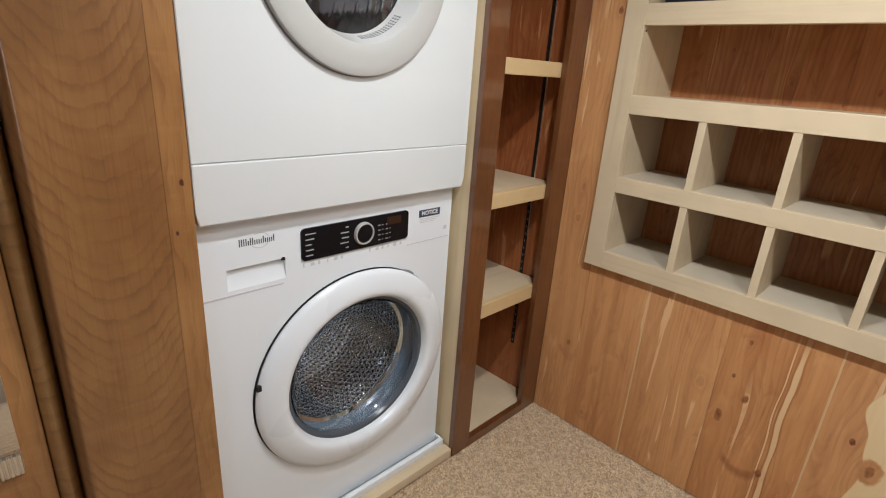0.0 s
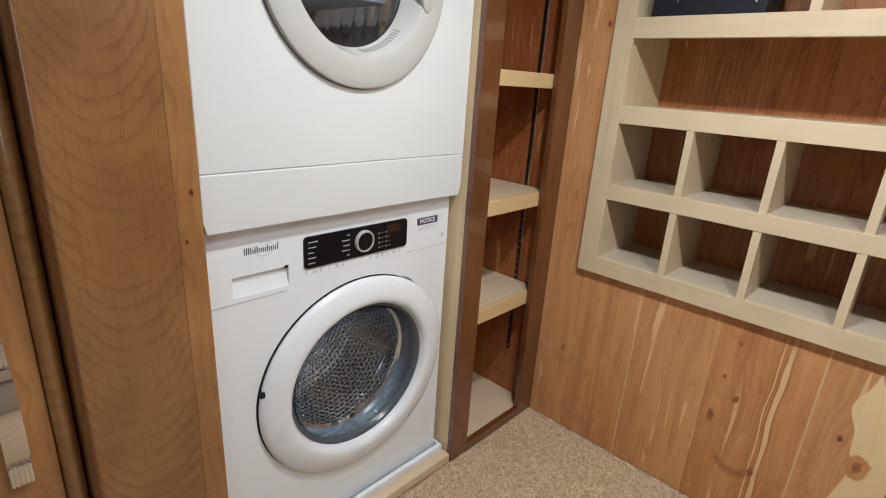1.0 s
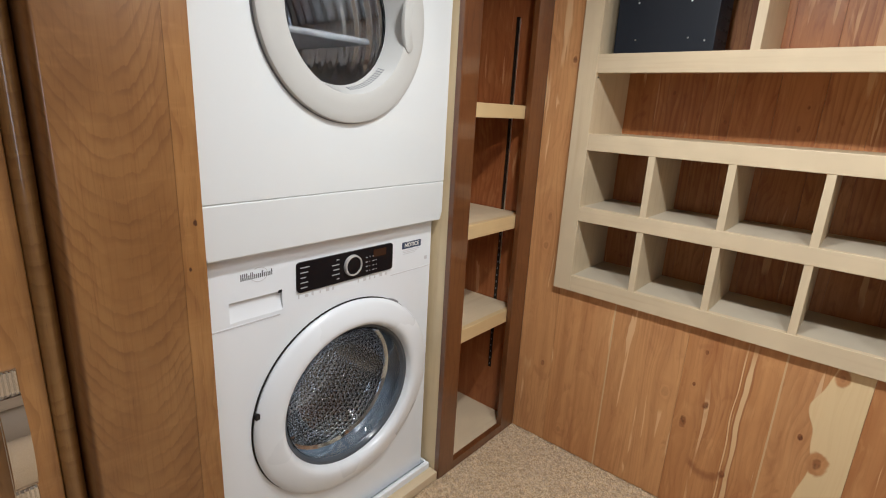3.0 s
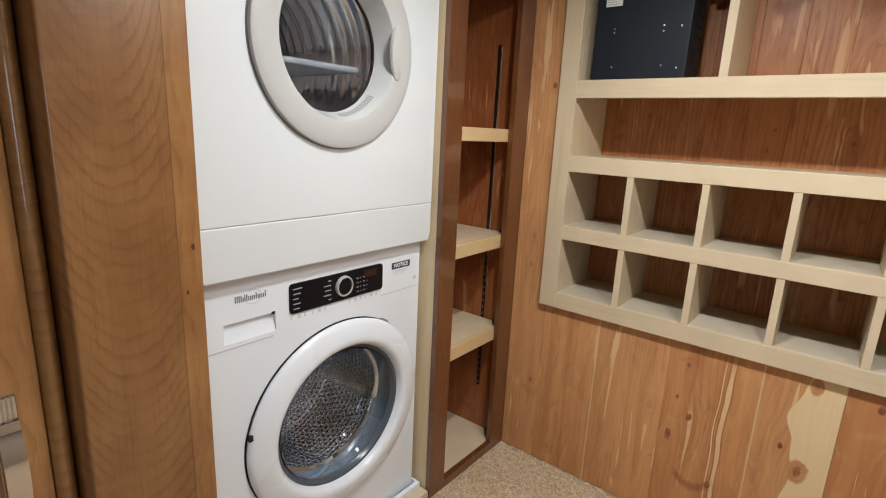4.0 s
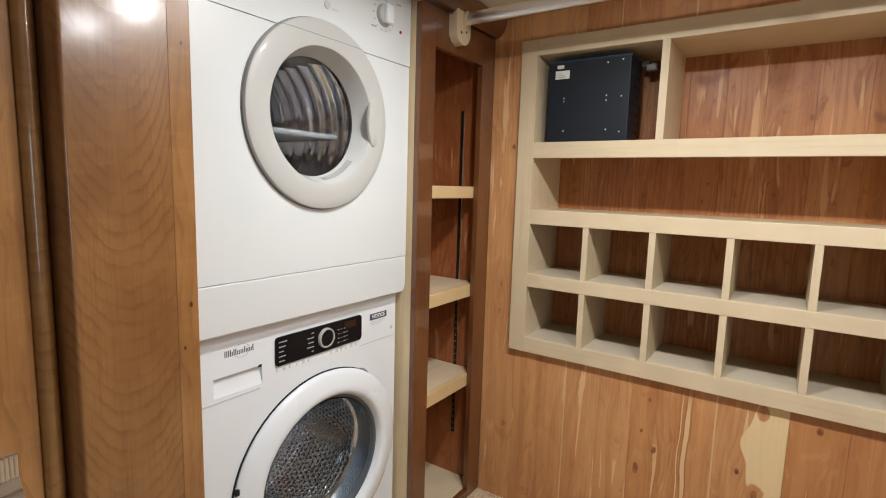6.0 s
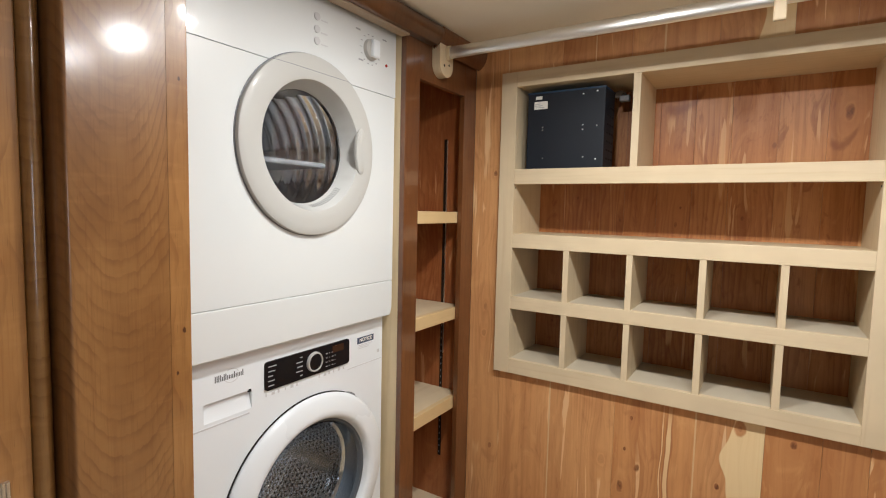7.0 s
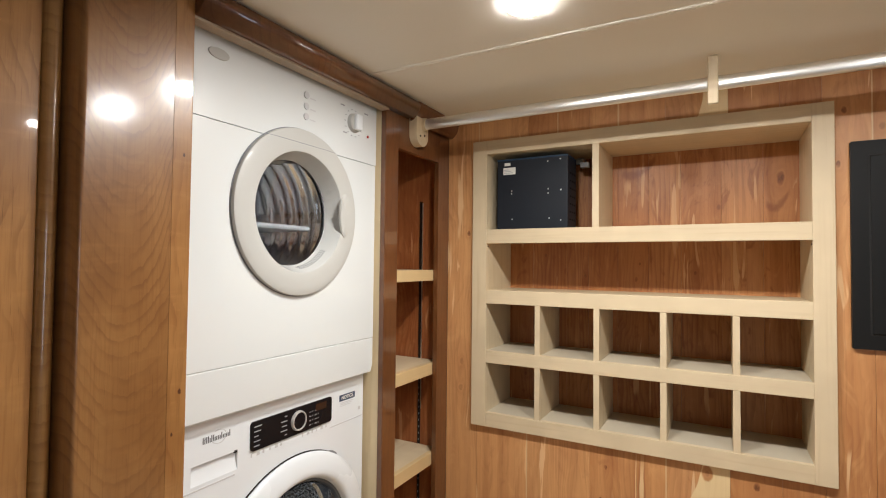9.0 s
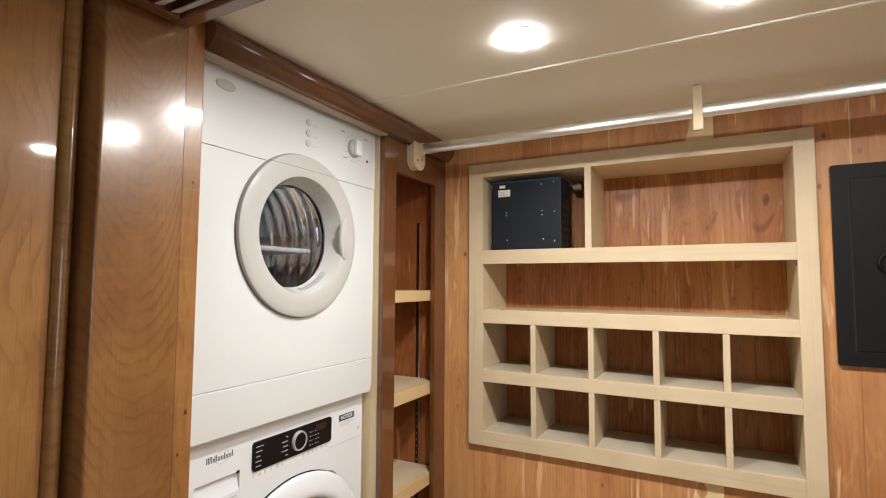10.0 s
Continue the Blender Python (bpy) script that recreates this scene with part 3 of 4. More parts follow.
tagged(part("logo", logo, PRINT_DARK, washer, "grey maker's mark drawn as bars"), kind="stuff")
swoosh = bmesh.new()
for a0, a1 in ((200, 340), (20, 120)):
    outer, inner = arc(-0.975, 0.796, 0.020, a0, a1, 12, 1.0, 0.8), arc(-0.975, 0.796, 0.0185, a1, a0, 12, 1.0, 0.78)
    prism(outer + inner, 0, F, F + 0.0005, swoosh)
tagged(part("logo_swirl", swoosh, PALE_GREY, washer), kind="stuff")
drawer = part("detergent_drawer", prism([(F - 0.0080, 0.7440), (F - 0.0074, 0.7468), (F - 0.0050, 0.7474), (F - 0.0066, 0.7430)], 1, -1.0425, -0.9235), PLASTIC, washer, "white recessed detergent drawer pull")
part("drawer_catch", box((F - 0.004, -0.932, 0.7440), (F + 0.0010, -0.924, 0.7505), 0.0008), GAP, drawer)
note = part("notice_label", box((F, -0.560, 0.776), (F + 0.0008, -0.488, 0.7945)), NAVY_INK, washer, "navy notice sticker")


def lettering(words, size, at, material, parent):
    """Flat letters that face +x, as a mesh; at is their middle."""
    curve = bpy.data.curves.new("lettering", "FONT")
    curve.body, curve.size, curve.align_x, curve.align_y, curve.extrude, curve.offset = words, size, "CENTER", "CENTER", 0.0002, 0.0004
    tmp = new("lettering_source", curve)
    me = bpy.data.meshes.new_from_object(tmp)
    bpy.data.objects.remove(tmp)
    me.transform(pose(*at) @ Matrix(((0, 0, 1, 0), (1, 0, 0, 0), (0, 1, 0, 0), (0, 0, 0, 1))))
    me.materials.append(material)
    ob = new("lettering", me)
    ob.parent = parent
    return ob


lettering("NOTICE", 0.0150, (F + 0.0010, -0.524, 0.7853), PAPER, note)
fine = bmesh.new()
for i in range(3):
    box((F, -0.556, 0.770 - i * 0.0045), (F + 0.0005, -0.494 - 0.008 * i, 0.7715 - i * 0.0045), 0, 1, fine)
tagged(part("fine_print", fine, PALE_GREY, note), kind="stuff")
part("small_mark", box((F, -0.470, 0.732), (F + 0.0005, -0.460, 0.742)), PALE_GREY, washer)

# washer door
part("door_gap", lathe([(F + 0.0004, 0.262), (F + 0.0010, 0.262), (F + 0.0010, 0.2738), (F + 0.0004, 0.2738)], WY - 0.0016, WZ + 0.0014, SY, SZ, closed=True), GAP, washer)
ring = part("door", lathe([(F + 0.002, 0.2715), (F + 0.007, 0.2725), (F + 0.012, 0.2695), (F + 0.017, 0.260), (F + 0.0225, 0.243), (F + 0.026, 0.226), (F + 0.0265, 0.216), (F + 0.0245, 0.208), (F + 0.018, 0.202), (F + 0.006, 0.1975), (F - 0.004, 0.196), (F - 0.004, 0.205), (F + 0.002, 0.262)],
                         WY, WZ, SY, SZ, closed=True), PLASTIC, washer, "white porthole door ring", smooth=True)
part("gasket", lathe([(F + 0.006, 0.1972), (F + 0.004, 0.190), (F - 0.006, 0.184), (F - 0.012, 0.186), (F - 0.010, 0.199)], WY, WZ, SY, SZ, closed=True), RUBBER, ring, "dark grey glass surround", smooth=True)
bowl = [(F - 0.006, 0.187), (F - 0.020, 0.176), (F - 0.050, 0.160), (F - 0.080, 0.140), (F - 0.098, 0.105), (F - 0.106, 0.06), (F - 0.108, 0.0)]
pane = part("glass_bowl", lathe(bowl + [(x + 0.004, max(0, r - 0.003)) for x, r in reversed(bowl)], WY, WZ, SY, SZ, closed=True), TINT, ring, "blue-grey tinted glass bowl", smooth=True)
pane.visible_shadow = False
part("hinge_latch", box((F + 0.006, -1.006, 0.468), (F + 0.0145, -0.996, 0.482), 0.001), GAP, ring)
# flat grey crescent standing in for the shadow between ring and body
part("finger_recess", prism(arc(-0.632, 0.615, 0.05, 88, 22, 12, 1.35, 0.72) + arc(-0.634, 0.608, 0.05, 22, 88, 12, 1.35, 0.74), 0, F + 0.0006, F + 0.0018), SEAM, washer)
drum = part("drum", lathe([(-0.135, 0.188), (-0.135, 0.222), (-0.26, 0.230), (-0.38, 0.222), (-0.405, 0.18), (-0.41, 0.0)], WY, WZ, 1, 1, steps=72, uv=(80, 62)), DRUM, washer, "perforated stainless drum", smooth=True)
part("drum_mouth", lathe([(F - 0.012, 0.1995), (-0.105, 0.206), (-0.122, 0.200), (-0.130, 0.19)], WY, WZ, SY, SZ, steps=72), RUBBER, washer, smooth=True)
part("drum_lip", lathe([(-0.128, 0.192), (-0.134, 0.184), (-0.140, 0.186)], WY, WZ, SY, SZ, steps=72), CHROME, drum, smooth=True)
for i in range(3):
    a = radians(75 + 120 * i)
    fin = bmesh.new()
    prism(arc(0, 0, 0.028, 0, 180, 6, 1.0, 1.5), 0, -0.37, -0.16, fin)
    bmesh.ops.transform(fin, matrix=pose(0, WY, WZ) @ pose(0, 0, 0, math.degrees(a)) @ pose(0, 0, -0.212), verts=fin.verts)
    part("drum_paddle", fin, STEEL, drum, smooth=True)

# dryer
D = -0.035
dryer = thing("tumble_dryer", "white front-loading tumble dryer stacked on the washer", "tumble dryer")
DY, DZ = -0.766, 1.324
DSY, DSZ = 0.975, 0.982
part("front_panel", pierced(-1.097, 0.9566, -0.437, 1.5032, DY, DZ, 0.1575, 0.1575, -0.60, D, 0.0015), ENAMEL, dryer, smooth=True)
skirt = bmesh.new()
low, high = (-1.092, -0.443), (-1.097, -0.437)
ring4 = [[(D - 0.002, low[0], 0.848), (D - 0.002, low[1], 0.848), (D, high[1], 0.872), (D, high[1], 0.9558), (D, high[0], 0.9558), (D, high[0], 0.872)]]
front = [skirt.verts.new(v) for v in ring4[0]]
back = [skirt.verts.new((-0.60, v[1], v[2])) for v in ring4[0]]
skirt.faces.new(front)
skirt.faces.new(back)
for i in range(6):
    skirt.faces.new((front[i], front[(i + 1) % 6], back[(i + 1) % 6], back[i]))
bmesh.ops.recalc_face_normals(skirt, faces=skirt.faces[:])
bmesh.ops.bevel(skirt, geom=skirt.edges[:], offset=0.003, segments=2, affect="EDGES", profile=0.5)
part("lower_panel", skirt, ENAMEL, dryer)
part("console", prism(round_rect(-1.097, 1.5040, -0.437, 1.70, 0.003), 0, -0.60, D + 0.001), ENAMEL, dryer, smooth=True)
for z in (0.9558, 1.5038):
    part("panel_joint", box((-0.60, -1.094, z - 0.006), (D - 0.004, -0.440, z + 0.006)), SEAM, dryer)
door_d = part("door", lathe([(D, 0.2225), (D + 0.0085, 0.2225), (D + 0.0112, 0.2212), (D + 0.0128, 0.2175), (D + 0.0142, 0.202), (D + 0.0146, 0.185), (D + 0.0138, 0.167), (D + 0.0120, 0.1615), (D + 0.008, 0.1600), (D + 0.003, 0.168)],
                           DY, DZ, DSY, DSZ, closed=True), SILVER, dryer, "silver-grey porthole door ring", smooth=True)
seam = bmesh.new()
last = None
for i in range(41):
    y = -0.128 + 0.256 * i / 40
    z = 1.5035 - DZ
    r = math.hypot(y / DSY, z / DSZ)
    x = D + float(np.interp(r, (0.1615, 0.167, 0.185, 0.202, 0.2175, 0.2212, 0.2225), (0.012, 0.0138, 0.0146, 0.0142, 0.0128, 0.0112, 0.0085))) + 0.0003
    row = [seam.verts.new((x, DY + y, 1.5028)), seam.verts.new((x, DY + y, 1.5042))]
    if last:
        seam.faces.new((last[0], row[0], row[1], last[1]))
    last = row
bmesh.ops.recalc_face_normals(seam, faces=seam.faces[:])
part("ring_seam", seam, SEAM, door_d)
part("door_gap", lathe([(D + 0.0002, 0.220), (D + 0.002, 0.220), (D + 0.002, 0.2245), (D + 0.0002, 0.2245)], DY - 0.001, DZ, DSY, DSZ, closed=True), SEAM, dryer)
part("funnel", lathe([(D + 0.0118, 0.1612), (D + 0.004, 0.1580), (D - 0.012, 0.1525), (D - 0.030, 0.1465), (D - 0.043, 0.1425), (D - 0.046, 0.1440), (D - 0.030, 0.1490), (D - 0.010, 0.1548), (D + 0.007, 0.1620)], DY, DZ, DSY, DSZ, closed=True), plain("pale_funnel", (0.60, 0.605, 0.59), 0.22, wear=0.03), door_d, "pale glossy inner funnel", smooth=True)
pane_d = part("door_glass", lathe([(D - 0.043, 0.1424), (D - 0.053, 0.105), (D - 0.057, 0.05), (D - 0.058, 0.0), (D - 0.055, 0.0), (D - 0.054, 0.05), (D - 0.050, 0.105), (D - 0.040, 0.1430)], DY, DZ, DSY, DSZ, closed=True), CLEAR, door_d, smooth=True)
pane_d.visible_shadow = False
grip = part("handle", lathe([(D + 0.010, 0.034), (D + 0.0165, 0.0336), (D + 0.0190, 0.0310), (D + 0.0186, 0.0)], -0.603, 1.328, 0.64, 1.85, steps=40), SILVER, door_d, smooth=True)
tub = [(D - 0.064, 0.150), (-0.106, 0.17), (-0.117, 0.235)]
tub += [(-0.122 - 0.0052 * i, 0.232 + 0.009 * math.cos(2 * math.pi * i / 10)) for i in range(76)]
tub += [(-0.525, 0.22), (-0.53, 0.0)]
tub_ob = part("drum", lathe(tub, DY, DZ, steps=72), STEEL, dryer, "ribbed stainless drum", smooth=True)
part("drum_baffle", box((-0.50, DY - 0.225, DZ - 0.040), (-0.14, DY + 0.15, DZ - 0.025), 0.006), SEAM, tub_ob)
lint = bmesh.new()
for i in range(15):
    for x, r in ((D - 0.013, 0.1518), (D - 0.019, 0.1498), (D - 0.025, 0.1478)):
        a = radians(-84 + i * 3.0)
        y, z = DY + r * DSY * math.cos(a), DZ + r * DSZ * math.sin(a)
        box((x - 0.0015, y - 0.0016, z - 0.0010), (x + 0.0015, y + 0.0016, z + 0.0010), 0, 1, lint)
tagged(part("lint_grille", lint, SEAM, door_d), kind="stuff")
badge = part("badge", lathe([(D + 0.001, 0.0275), (D + 0.004, 0.026), (D + 0.0045, 0.0)], -1.022, 1.651, 1.0, 0.45, steps=40), SILVER, dryer, "small oval silver badge", smooth=True)
knob_d = part("timer_knob", lathe([(D + 0.001, 0.029), (D + 0.012, 0.027), (D + 0.016, 0.022), (D + 0.016, 0.0)], -0.552, 1.614, steps=40), SILVER, dryer, smooth=True)
part("knob_grip", box((D + 0.012, -0.566, 1.590), (D + 0.027, -0.538, 1.638), 0.005), PLASTIC, knob_d)
part("indicator", lathe([(D + 0.001, 0.0045), (D + 0.003, 0.004), (D + 0.0035, 0)], -0.482, 1.588, steps=16), RED, dryer, "small red indicator")
ticks = bmesh.new()
for i in range(14):
    a = 2 * math.pi * i / 14
    y, z = -0.552 + 0.040 * math.cos(a), 1.614 + 0.040 * math.sin(a)
    box((D + 0.001, y - 0.003, z - 0.0012), (D + 0.0016, y + 0.003, z + 0.0012), 0, 1, ticks)
for y, z in ((-0.612, 1.654), (-0.60, 1.576), (-0.50, 1.655)):
    box((D + 0.001, y, z), (D + 0.0016, y + 0.018, z + 0.004), 0, 1, ticks)
tagged(part("dial_marks", ticks, GREY, dryer), kind="stuff")
for z in (1.640, 1.610, 1.582):
    key = part("button", lathe([(D + 0.001, 0.0095), (D + 0.004, 0.009), (D + 0.0045, 0.0)], -0.752, z, steps=24), PALE_GREY, dryer, smooth=True)
    part("button_mark", box((D + 0.001, -0.738, z - 0.006), (D + 0.0016, -0.716, z - 0.003)), PALE_GREY, key)

# ---- shelf niche ----
niche = thing("linen_niche", "tall open cherry niche with maple shelves", "shelf unit")
part("stile", box((-0.019, -0.430, 0.0), (0.0, -0.357, CEIL - 0.001), 0.0015), CHERRY_DARK, niche)
part("stile", box((-0.019, -0.083, 0.0), (0.0, -0.0005, CEIL - 0.001), 0.0015), CHERRY_DARK, niche)
part("rail", box((-0.019, -0.357, 1.577), (-0.0005, -0.083, CEIL - 0.001)), CHERRY_DARK, niche)
part("toe_rail", box((-0.019, -0.357, 0.0), (-0.0005, -0.083, 0.030)), CHERRY_DARK, niche)
part("side_panel", box((-0.60, -0.4285, 0.0), (-0.0195, -0.41, CEIL - 0.001)), PLY, niche, "raw plywood partition")
part("back_panel", box((-0.36, -0.41, 0.0), (-0.345, -0.0, CEIL - 0.001)), CEDAR_NICHE_SHADED, niche)
part("side_lining", box((-0.345, -0.018, 0.0), (-0.0195, -0.003, CEIL - 0.001)), CEDAR_NICHE_SHADED, niche, "cedar-lined side")
part("deck", box((-0.344, -0.409, 0.012), (-0.0195, -0.0185, 0.032)), MAPLE_SHELF, niche)
strip = part("shelf_standard", box((-0.120, -0.0205, 0.205), (-0.108, -0.018, 1.44)), plain("bronze_standard", (0.03, 0.022, 0.017), 0.35, metal=0.5), niche, "slotted bronze shelf standard")
part("bright_flange", box((-0.108, -0.0214, 0.62), (-0.1050, -0.018, 1.435)), ALUMINIUM, strip)
slots = bmesh.new()
for i in range(24):
    box((-0.1160, -0.0210, 0.215 + i * 0.0254), (-0.1125, -0.0203, 0.222 + i * 0.0254), 0, 1, slots)
tagged(part("slots", slots, SEAM, strip), kind="stuff")
for z, h in ((1.168, 0.040), (0.818, 0.044), (0.482, 0.045)):
    board = thing("shelf_board", "removable maple shelf board with a solid edge", "shelf", group="niche shelves")
    part("board", box((-0.335, -0.408, z - 0.019), (-0.040, -0.0215, z), 0.001), MAPLE_SHELF, board)
    part("edge_band", box((-0.040, -0.408, z - h), (-0.0205, -0.0215, z + 0.0005), 0.002), MAPLE_EDGE, board)

# ---- cubby unit ----
BACK = 0.232
cubby = thing("cubby_unit", "built-in maple cubby unit with cedar back boards", "shelf unit")
Y0, Y1 = -0.020, -0.0005
LX0, LX1, RX0, RX1, ZB, ZT = 0.114, 0.172, 1.163, 1.215, 0.594, 1.655
part("stile", box((LX0, Y0, ZB), (LX1, Y1, ZT), 0.0012), MAPLE_Z, cubby)
part("stile", box((RX0, Y0, ZB), (RX1, Y1, ZT), 0.0012), MAPLE_Z, cubby)
RAILS = [(ZB, 0.646), (0.828, 0.873), (1.047, 1.097), (1.270, 1.322), (1.604, ZT)]
for lo, hi in RAILS:
    part("rail", box((LX1, Y0 + 0.0006, lo), (RX0, Y1, hi), 0.0012), MAPLE_X, cubby)
for x in (LX1 - 0.012, RX0):
    part("side", box((x, Y1, 0.62), (x + 0.012, BACK, 1.62)), MAPLE_Z, cubby)
part("top", box((LX1, Y1, 1.605), (RX0, BACK, 1.618)), MAPLE_X, cubby)
for lo, hi in RAILS[:4]:
    part("shelf", box((LX1, Y1, hi - 0.018), (RX0, BACK, hi - 0.0005)), LINER if hi < 0.9 else MAPLE_X, cubby)
for lo, hi in ((0.646, 0.828), (0.873, 1.047)):
    for x in (0.3685, 0.5725, 0.778, 0.977):
        part("divider", box((x - 0.0095, Y0 + 0.002, lo - 0.001), (x + 0.0095, BACK, hi + 0.001), 0.0008), MAPLE_Z, cubby)
part("divider", box((0.558, Y0 + 0.002, 1.3215), (0.580, BACK, 1.6045), 0.0008), MAPLE_Z, cubby)
pegs = bmesh.new()
for x in (LX1 + 0.0008, RX0 - 0.0008):
    box((x - 0.0008, -0.008, 1.256), (x + 0.0008, -0.003, 1.261), 0, 1, pegs)
tagged(part("pin_holes", pegs, GAP, cubby), kind="stuff")

# amplifier box
amp = thing("black_equipment_box", "dark navy metal equipment box with white tags in the cubby", "electronics")
AX0, AX1, AY, AB, AZ0, AZ1 = 0.201, 0.467, 0.012, 0.132, 1.3225, 1.583
case = part("case", box((AX0, AY, AZ0), (AX1, AB, AZ1), 0.002), NAVY, amp)
part("lid", box((AX0 - 0.001, AY - 0.0015, AZ1 - 0.004), (AX1 + 0.001, AB, AZ1 + 0.002), 0.0015), plain("blue_film", (0.02, 0.05, 0.10), 0.4), amp)
vents = bmesh.new()
for i in range(7):
    for j in range(3):
        box((AX1 - 0.0004, AY + 0.03 + j * 0.03, AZ0 + 0.03 + i * 0.028), (AX1 + 0.0006, AY + 0.05 + j * 0.03, AZ0 + 0.036 + i * 0.028), 0, 1, vents)
tagged(part("side_slots", vents, GAP, case), kind="stuff")
part("tag", box((AX0 + 0.024, AY - 0.001, 1.527), (AX0 + 0.072, AY - 0.0002, 1.553)), PAPER, amp, "white paper tag")
part("tag", box((AX0 + 0.029, AY - 0.001, 1.560), (AX0 + 0.052, AY - 0.0002, 1.571)), PAPER, amp, "white paper tag")
lines = bmesh.new()
for i in range(3):
    box((AX0 + 0.027, AY - 0.0014, 1.532 + i * 0.006), (AX0 + 0.062 - 0.008 * i, AY - 0.0009, 1.5335 + i * 0.006), 0, 1, lines)
tagged(part("tag_print", lines, GREY, amp), kind="stuff")
for x, z in ((0.395, 1.565), (0.441, 1.57), (0.443, 1.46), (0.443, 1.352), (0.258, 1.465), (0.258, 1.455), (0.397, 1.465), (0.397, 1.45), (0.401, 1.36), (0.261, 1.36)):
    part("screw", lathe([(0, 0.0026), (0.001, 0.0022), (0.0014, 0.0)], 0, 0, steps=10), ALUMINIUM, amp).matrix_basis = pose(x, AY - 0.0002, z, 0, 0, -90)
plug = thing("cable_plug", "grey connector plugs on a short cable beside the box", "cable")
part("plug", box((0.480, 0.136, 1.556), (0.512, 0.161, 1.576), 0.003), GREY, plug)
part("plug", box((0.462, 0.142, 1.572), (0.489, 0.166, 1.588), 0.003), PRINT, plug)
cable = bpy.data.curves.new("cable", "CURVE")
cable.dimensions, cable.bevel_depth = "3D", 0.003
sp = cable.splines.new("BEZIER")
sp.bezier_points.add(2)
for b, q in zip(sp.bezier_points, ((0.456, 0.131, 1.580), (0.484, 0.155, 1.592), (0.502, 0.150, 1.574))):
    b.co, b.handle_left_type, b.handle_right_type = q, "AUTO", "AUTO"
cable.materials.append(GREY)
new("cable", cable).parent = plug

# black wall box
safe = thing("wall_panel_box", "black metal wall panel with a round latch", "electrical panel")
SX0, SX1, SZ0, SZ1 = 1.2495, 1.62, 0.975, 1.538
part("frame", prism(round_rect(SX0, SZ0, SX1, SZ1, 0.004), 1, -0.014, 0.0), BLACK_PAINT, safe)
part("groove", box((SX0 + 0.038, -0.0146, SZ0 + 0.038), (SX1 - 0.038, -0.0138, SZ1 - 0.038)), GAP, safe)
lid = part("door", box((SX0 + 0.042, -0.018, SZ0 + 0.042), (SX1 - 0.042, -0.0144, SZ1 - 0.042), 0.0015), BLACK_PAINT, safe)
latch = part("latch", lathe([(0, 0.030), (0.010, 0.030), (0.012, 0.027), (0.010, 0.022), (0.006, 0.020), (0.006, 0)], 0, 0, steps=40), BLACK_PAINT, lid, smooth=True)
latch.matrix_basis = pose(1.372, -0.018, 1.258, 0, 0, -90)

# closet rod, bracket and hanger
rod = thing("closet_rod", "oval aluminium closet rod under the ceiling", "closet rod")
part("tube", prism(arc(-0.25, 1.676, 0.010, 0, 360, 19, 1.0, 1.9)[:-1], 0, 0.036, 2.39), ALUMINIUM, rod, smooth=True)
bracket = thing("rod_bracket", "maple rod bracket screwed to the cherry frame", "bracket")
part("block", prism([(-0.294, 1.738), (-0.216, 1.738)] + arc(-0.255, 1.638, 0.039, 0, -180, 10), 0, 0.0005, 0.030), MAPLE_Z, bracket, smooth=True)
part("cup", prism(arc(-0.25, 1.676, 0.0135, 0, 360, 19, 1.0, 1.7)[:-1], 0, 0.030, 0.042), MAPLE_Z, bracket, smooth=True)
for y, z in ((-0.275, 1.708), (-0.238, 1.708), (-0.240, 1.640), (-0.268, 1.634)):
    part("screw", lathe([(0.030, 0.004), (0.0306, 0.0038), (0.0306, 0.0)], y, z, steps=12), GAP, bracket)
hanger = thing("rod_hanger", "slim maple strip holding the closet rod", "bracket")
part("strip", box((0.909, -0.272, 1.618), (0.934, -0.259, CEIL - 0.0005), 0.003), MAPLE_Z, hanger)

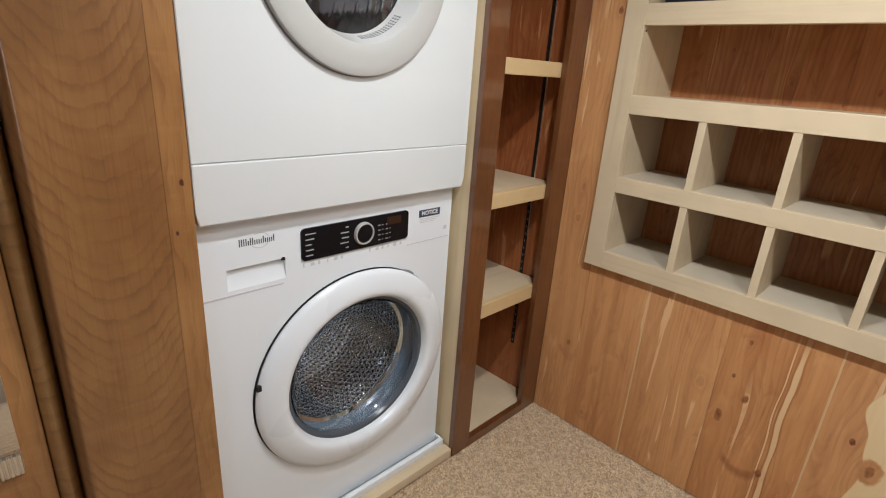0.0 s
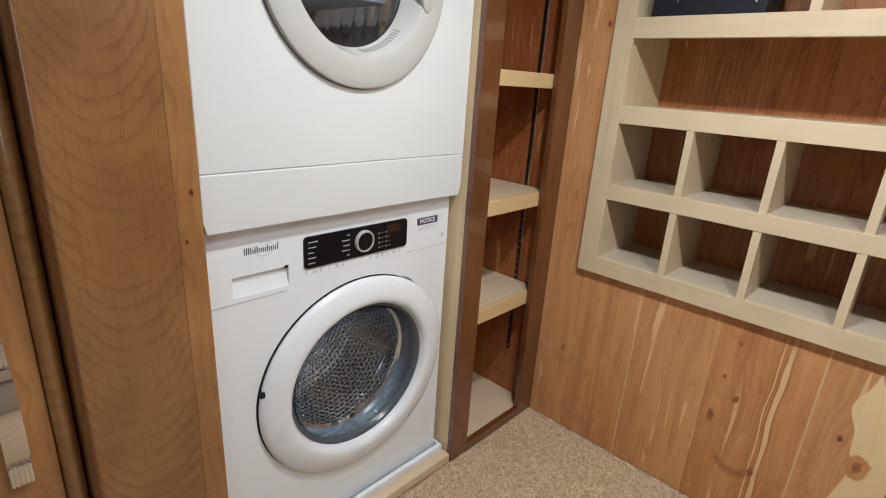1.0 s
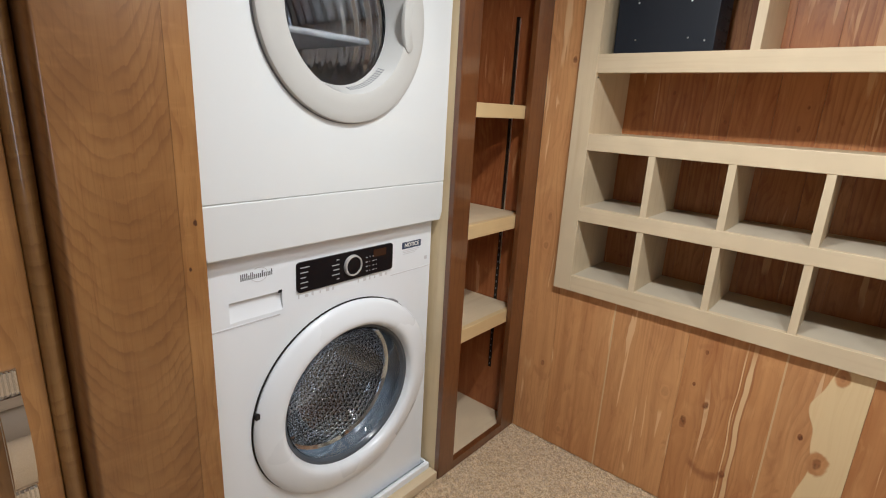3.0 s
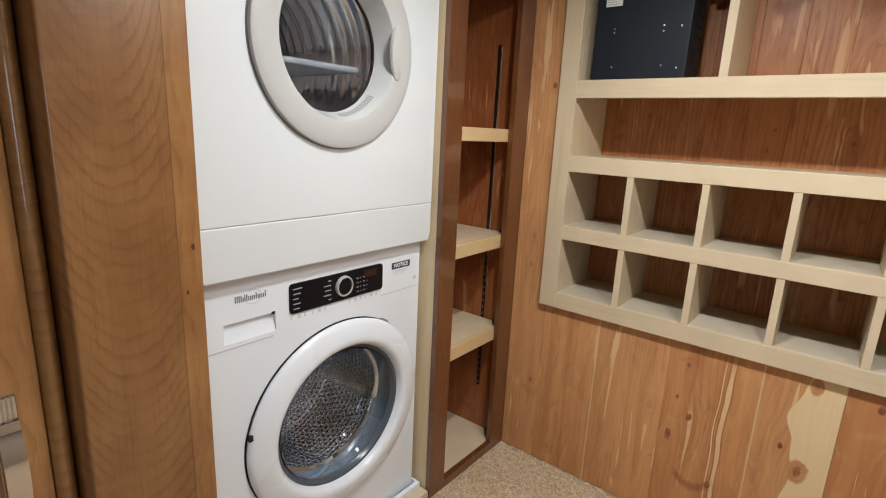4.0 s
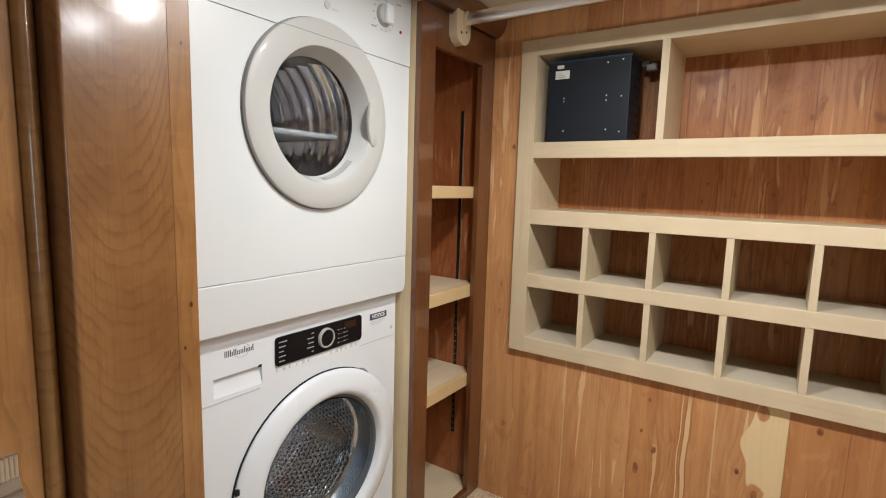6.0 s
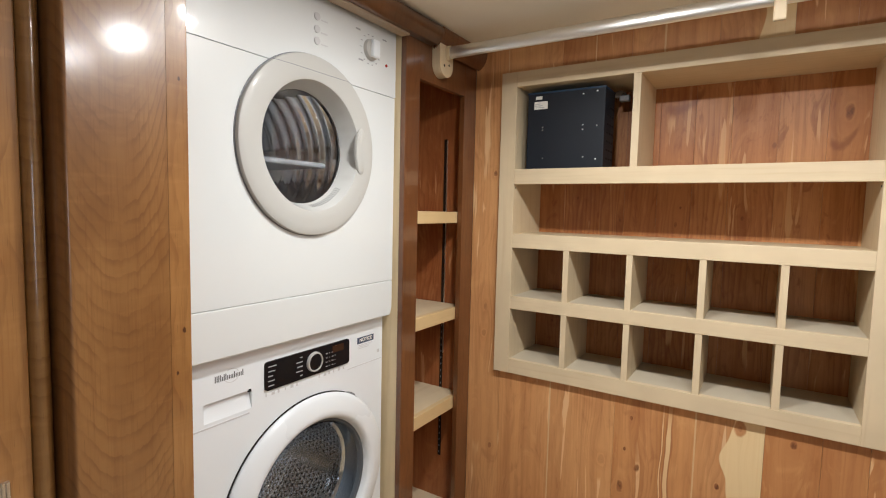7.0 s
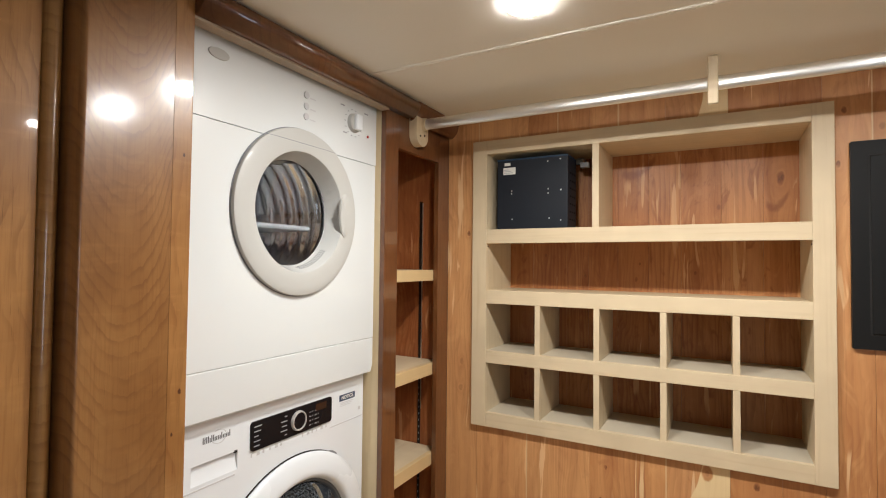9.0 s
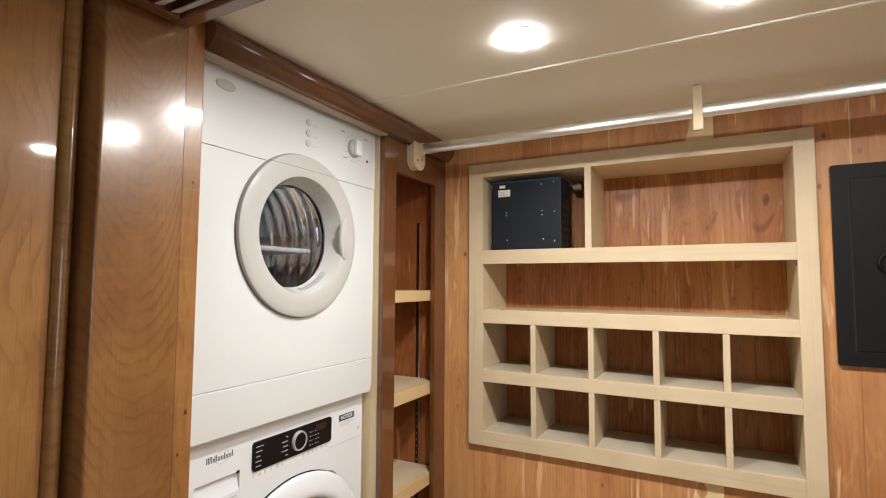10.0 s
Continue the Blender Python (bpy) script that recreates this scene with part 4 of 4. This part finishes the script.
# downlights
for x, y in LAMPS:
    lamp = thing("downlight", "round recessed ceiling downlight, switched on", "ceiling light", group="ceiling downlights")
    ringm = lathe([(0, 0.0540), (0.0010, 0.0535), (0.0012, 0.0500), (0.0006, 0.0472), (0, 0.0472)], 0, 0, steps=48, closed=True)
    part("trim_ring", ringm, CEILING, lamp, smooth=True).matrix_basis = pose(x, y, CEIL, 0, 90, 0)
    part("lens", lathe([(0.0006, 0.0470), (0.0045, 0.0450), (0.0066, 0.034), (0.0076, 0.018), (0.0080, 0)], 0, 0, steps=32), LENS, lamp, smooth=True).matrix_basis = pose(x, y, CEIL, 0, 90, 0)

# ---- cedar boards ----
EDGES = [0.0, 0.13, 0.326, 0.546, 0.784, 0.959, 1.09, 1.19, 1.30, 1.47, 1.64, 1.82, 2.0, 2.2, 2.40]


def board(x0, x1, z0, z1, y, material, parent):
    b = 0.0004
    part("plank", prism([(x0 + 0.0003, y + 0.010), (x0 + 0.0003, y + b), (x0 + b, y), (x1 - b, y), (x1 - 0.0003, y + b), (x1 - 0.0003, y + 0.010)], 2, z0, z1), material, parent)


for x0, x1 in zip(EDGES, EDGES[1:]):
    m = CEDAR_PALE if x0 == 0.784 else CEDAR
    if x1 < 0.14 or x0 > 1.17:
        board(x0, x1, 0.0, CEIL - 0.001, 0.0, m, wall_north)
    else:
        board(x0, x1, 0.0, 0.605, 0.0, m, wall_north)
        board(x0, x1, 1.64, CEIL - 0.001, 0.0, m, wall_north)
board(0.13, 0.15, 0.605, 1.64, 0.0, CEDAR, wall_north)
for x0, w, z0, z1 in ((0.326, 0.005, 0, 0.605), (0.784, 0.005, 0, 0.605), (0.13, 0.003, 0.9, 1.74), (0.435, 0.004, 1.64, 1.744), (0.64, 0.006, 1.64, 1.744), (1.30, 0.004, 1.2, 1.74)):
    board(x0 - w / 2, x0 + w / 2, z0, z1, -0.0007, SAPWOOD, wall_north)
part("back_sheet", box((0.161, BACK + 0.0102, 0.60), (1.175, BACK + 0.018, 1.63)), CEDAR_BACK_SHADED, cubby)
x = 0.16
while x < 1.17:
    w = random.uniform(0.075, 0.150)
    board(x, min(x + w, 1.176), 0.60, 1.63, BACK, CEDAR_BACK_SHADED, cubby)
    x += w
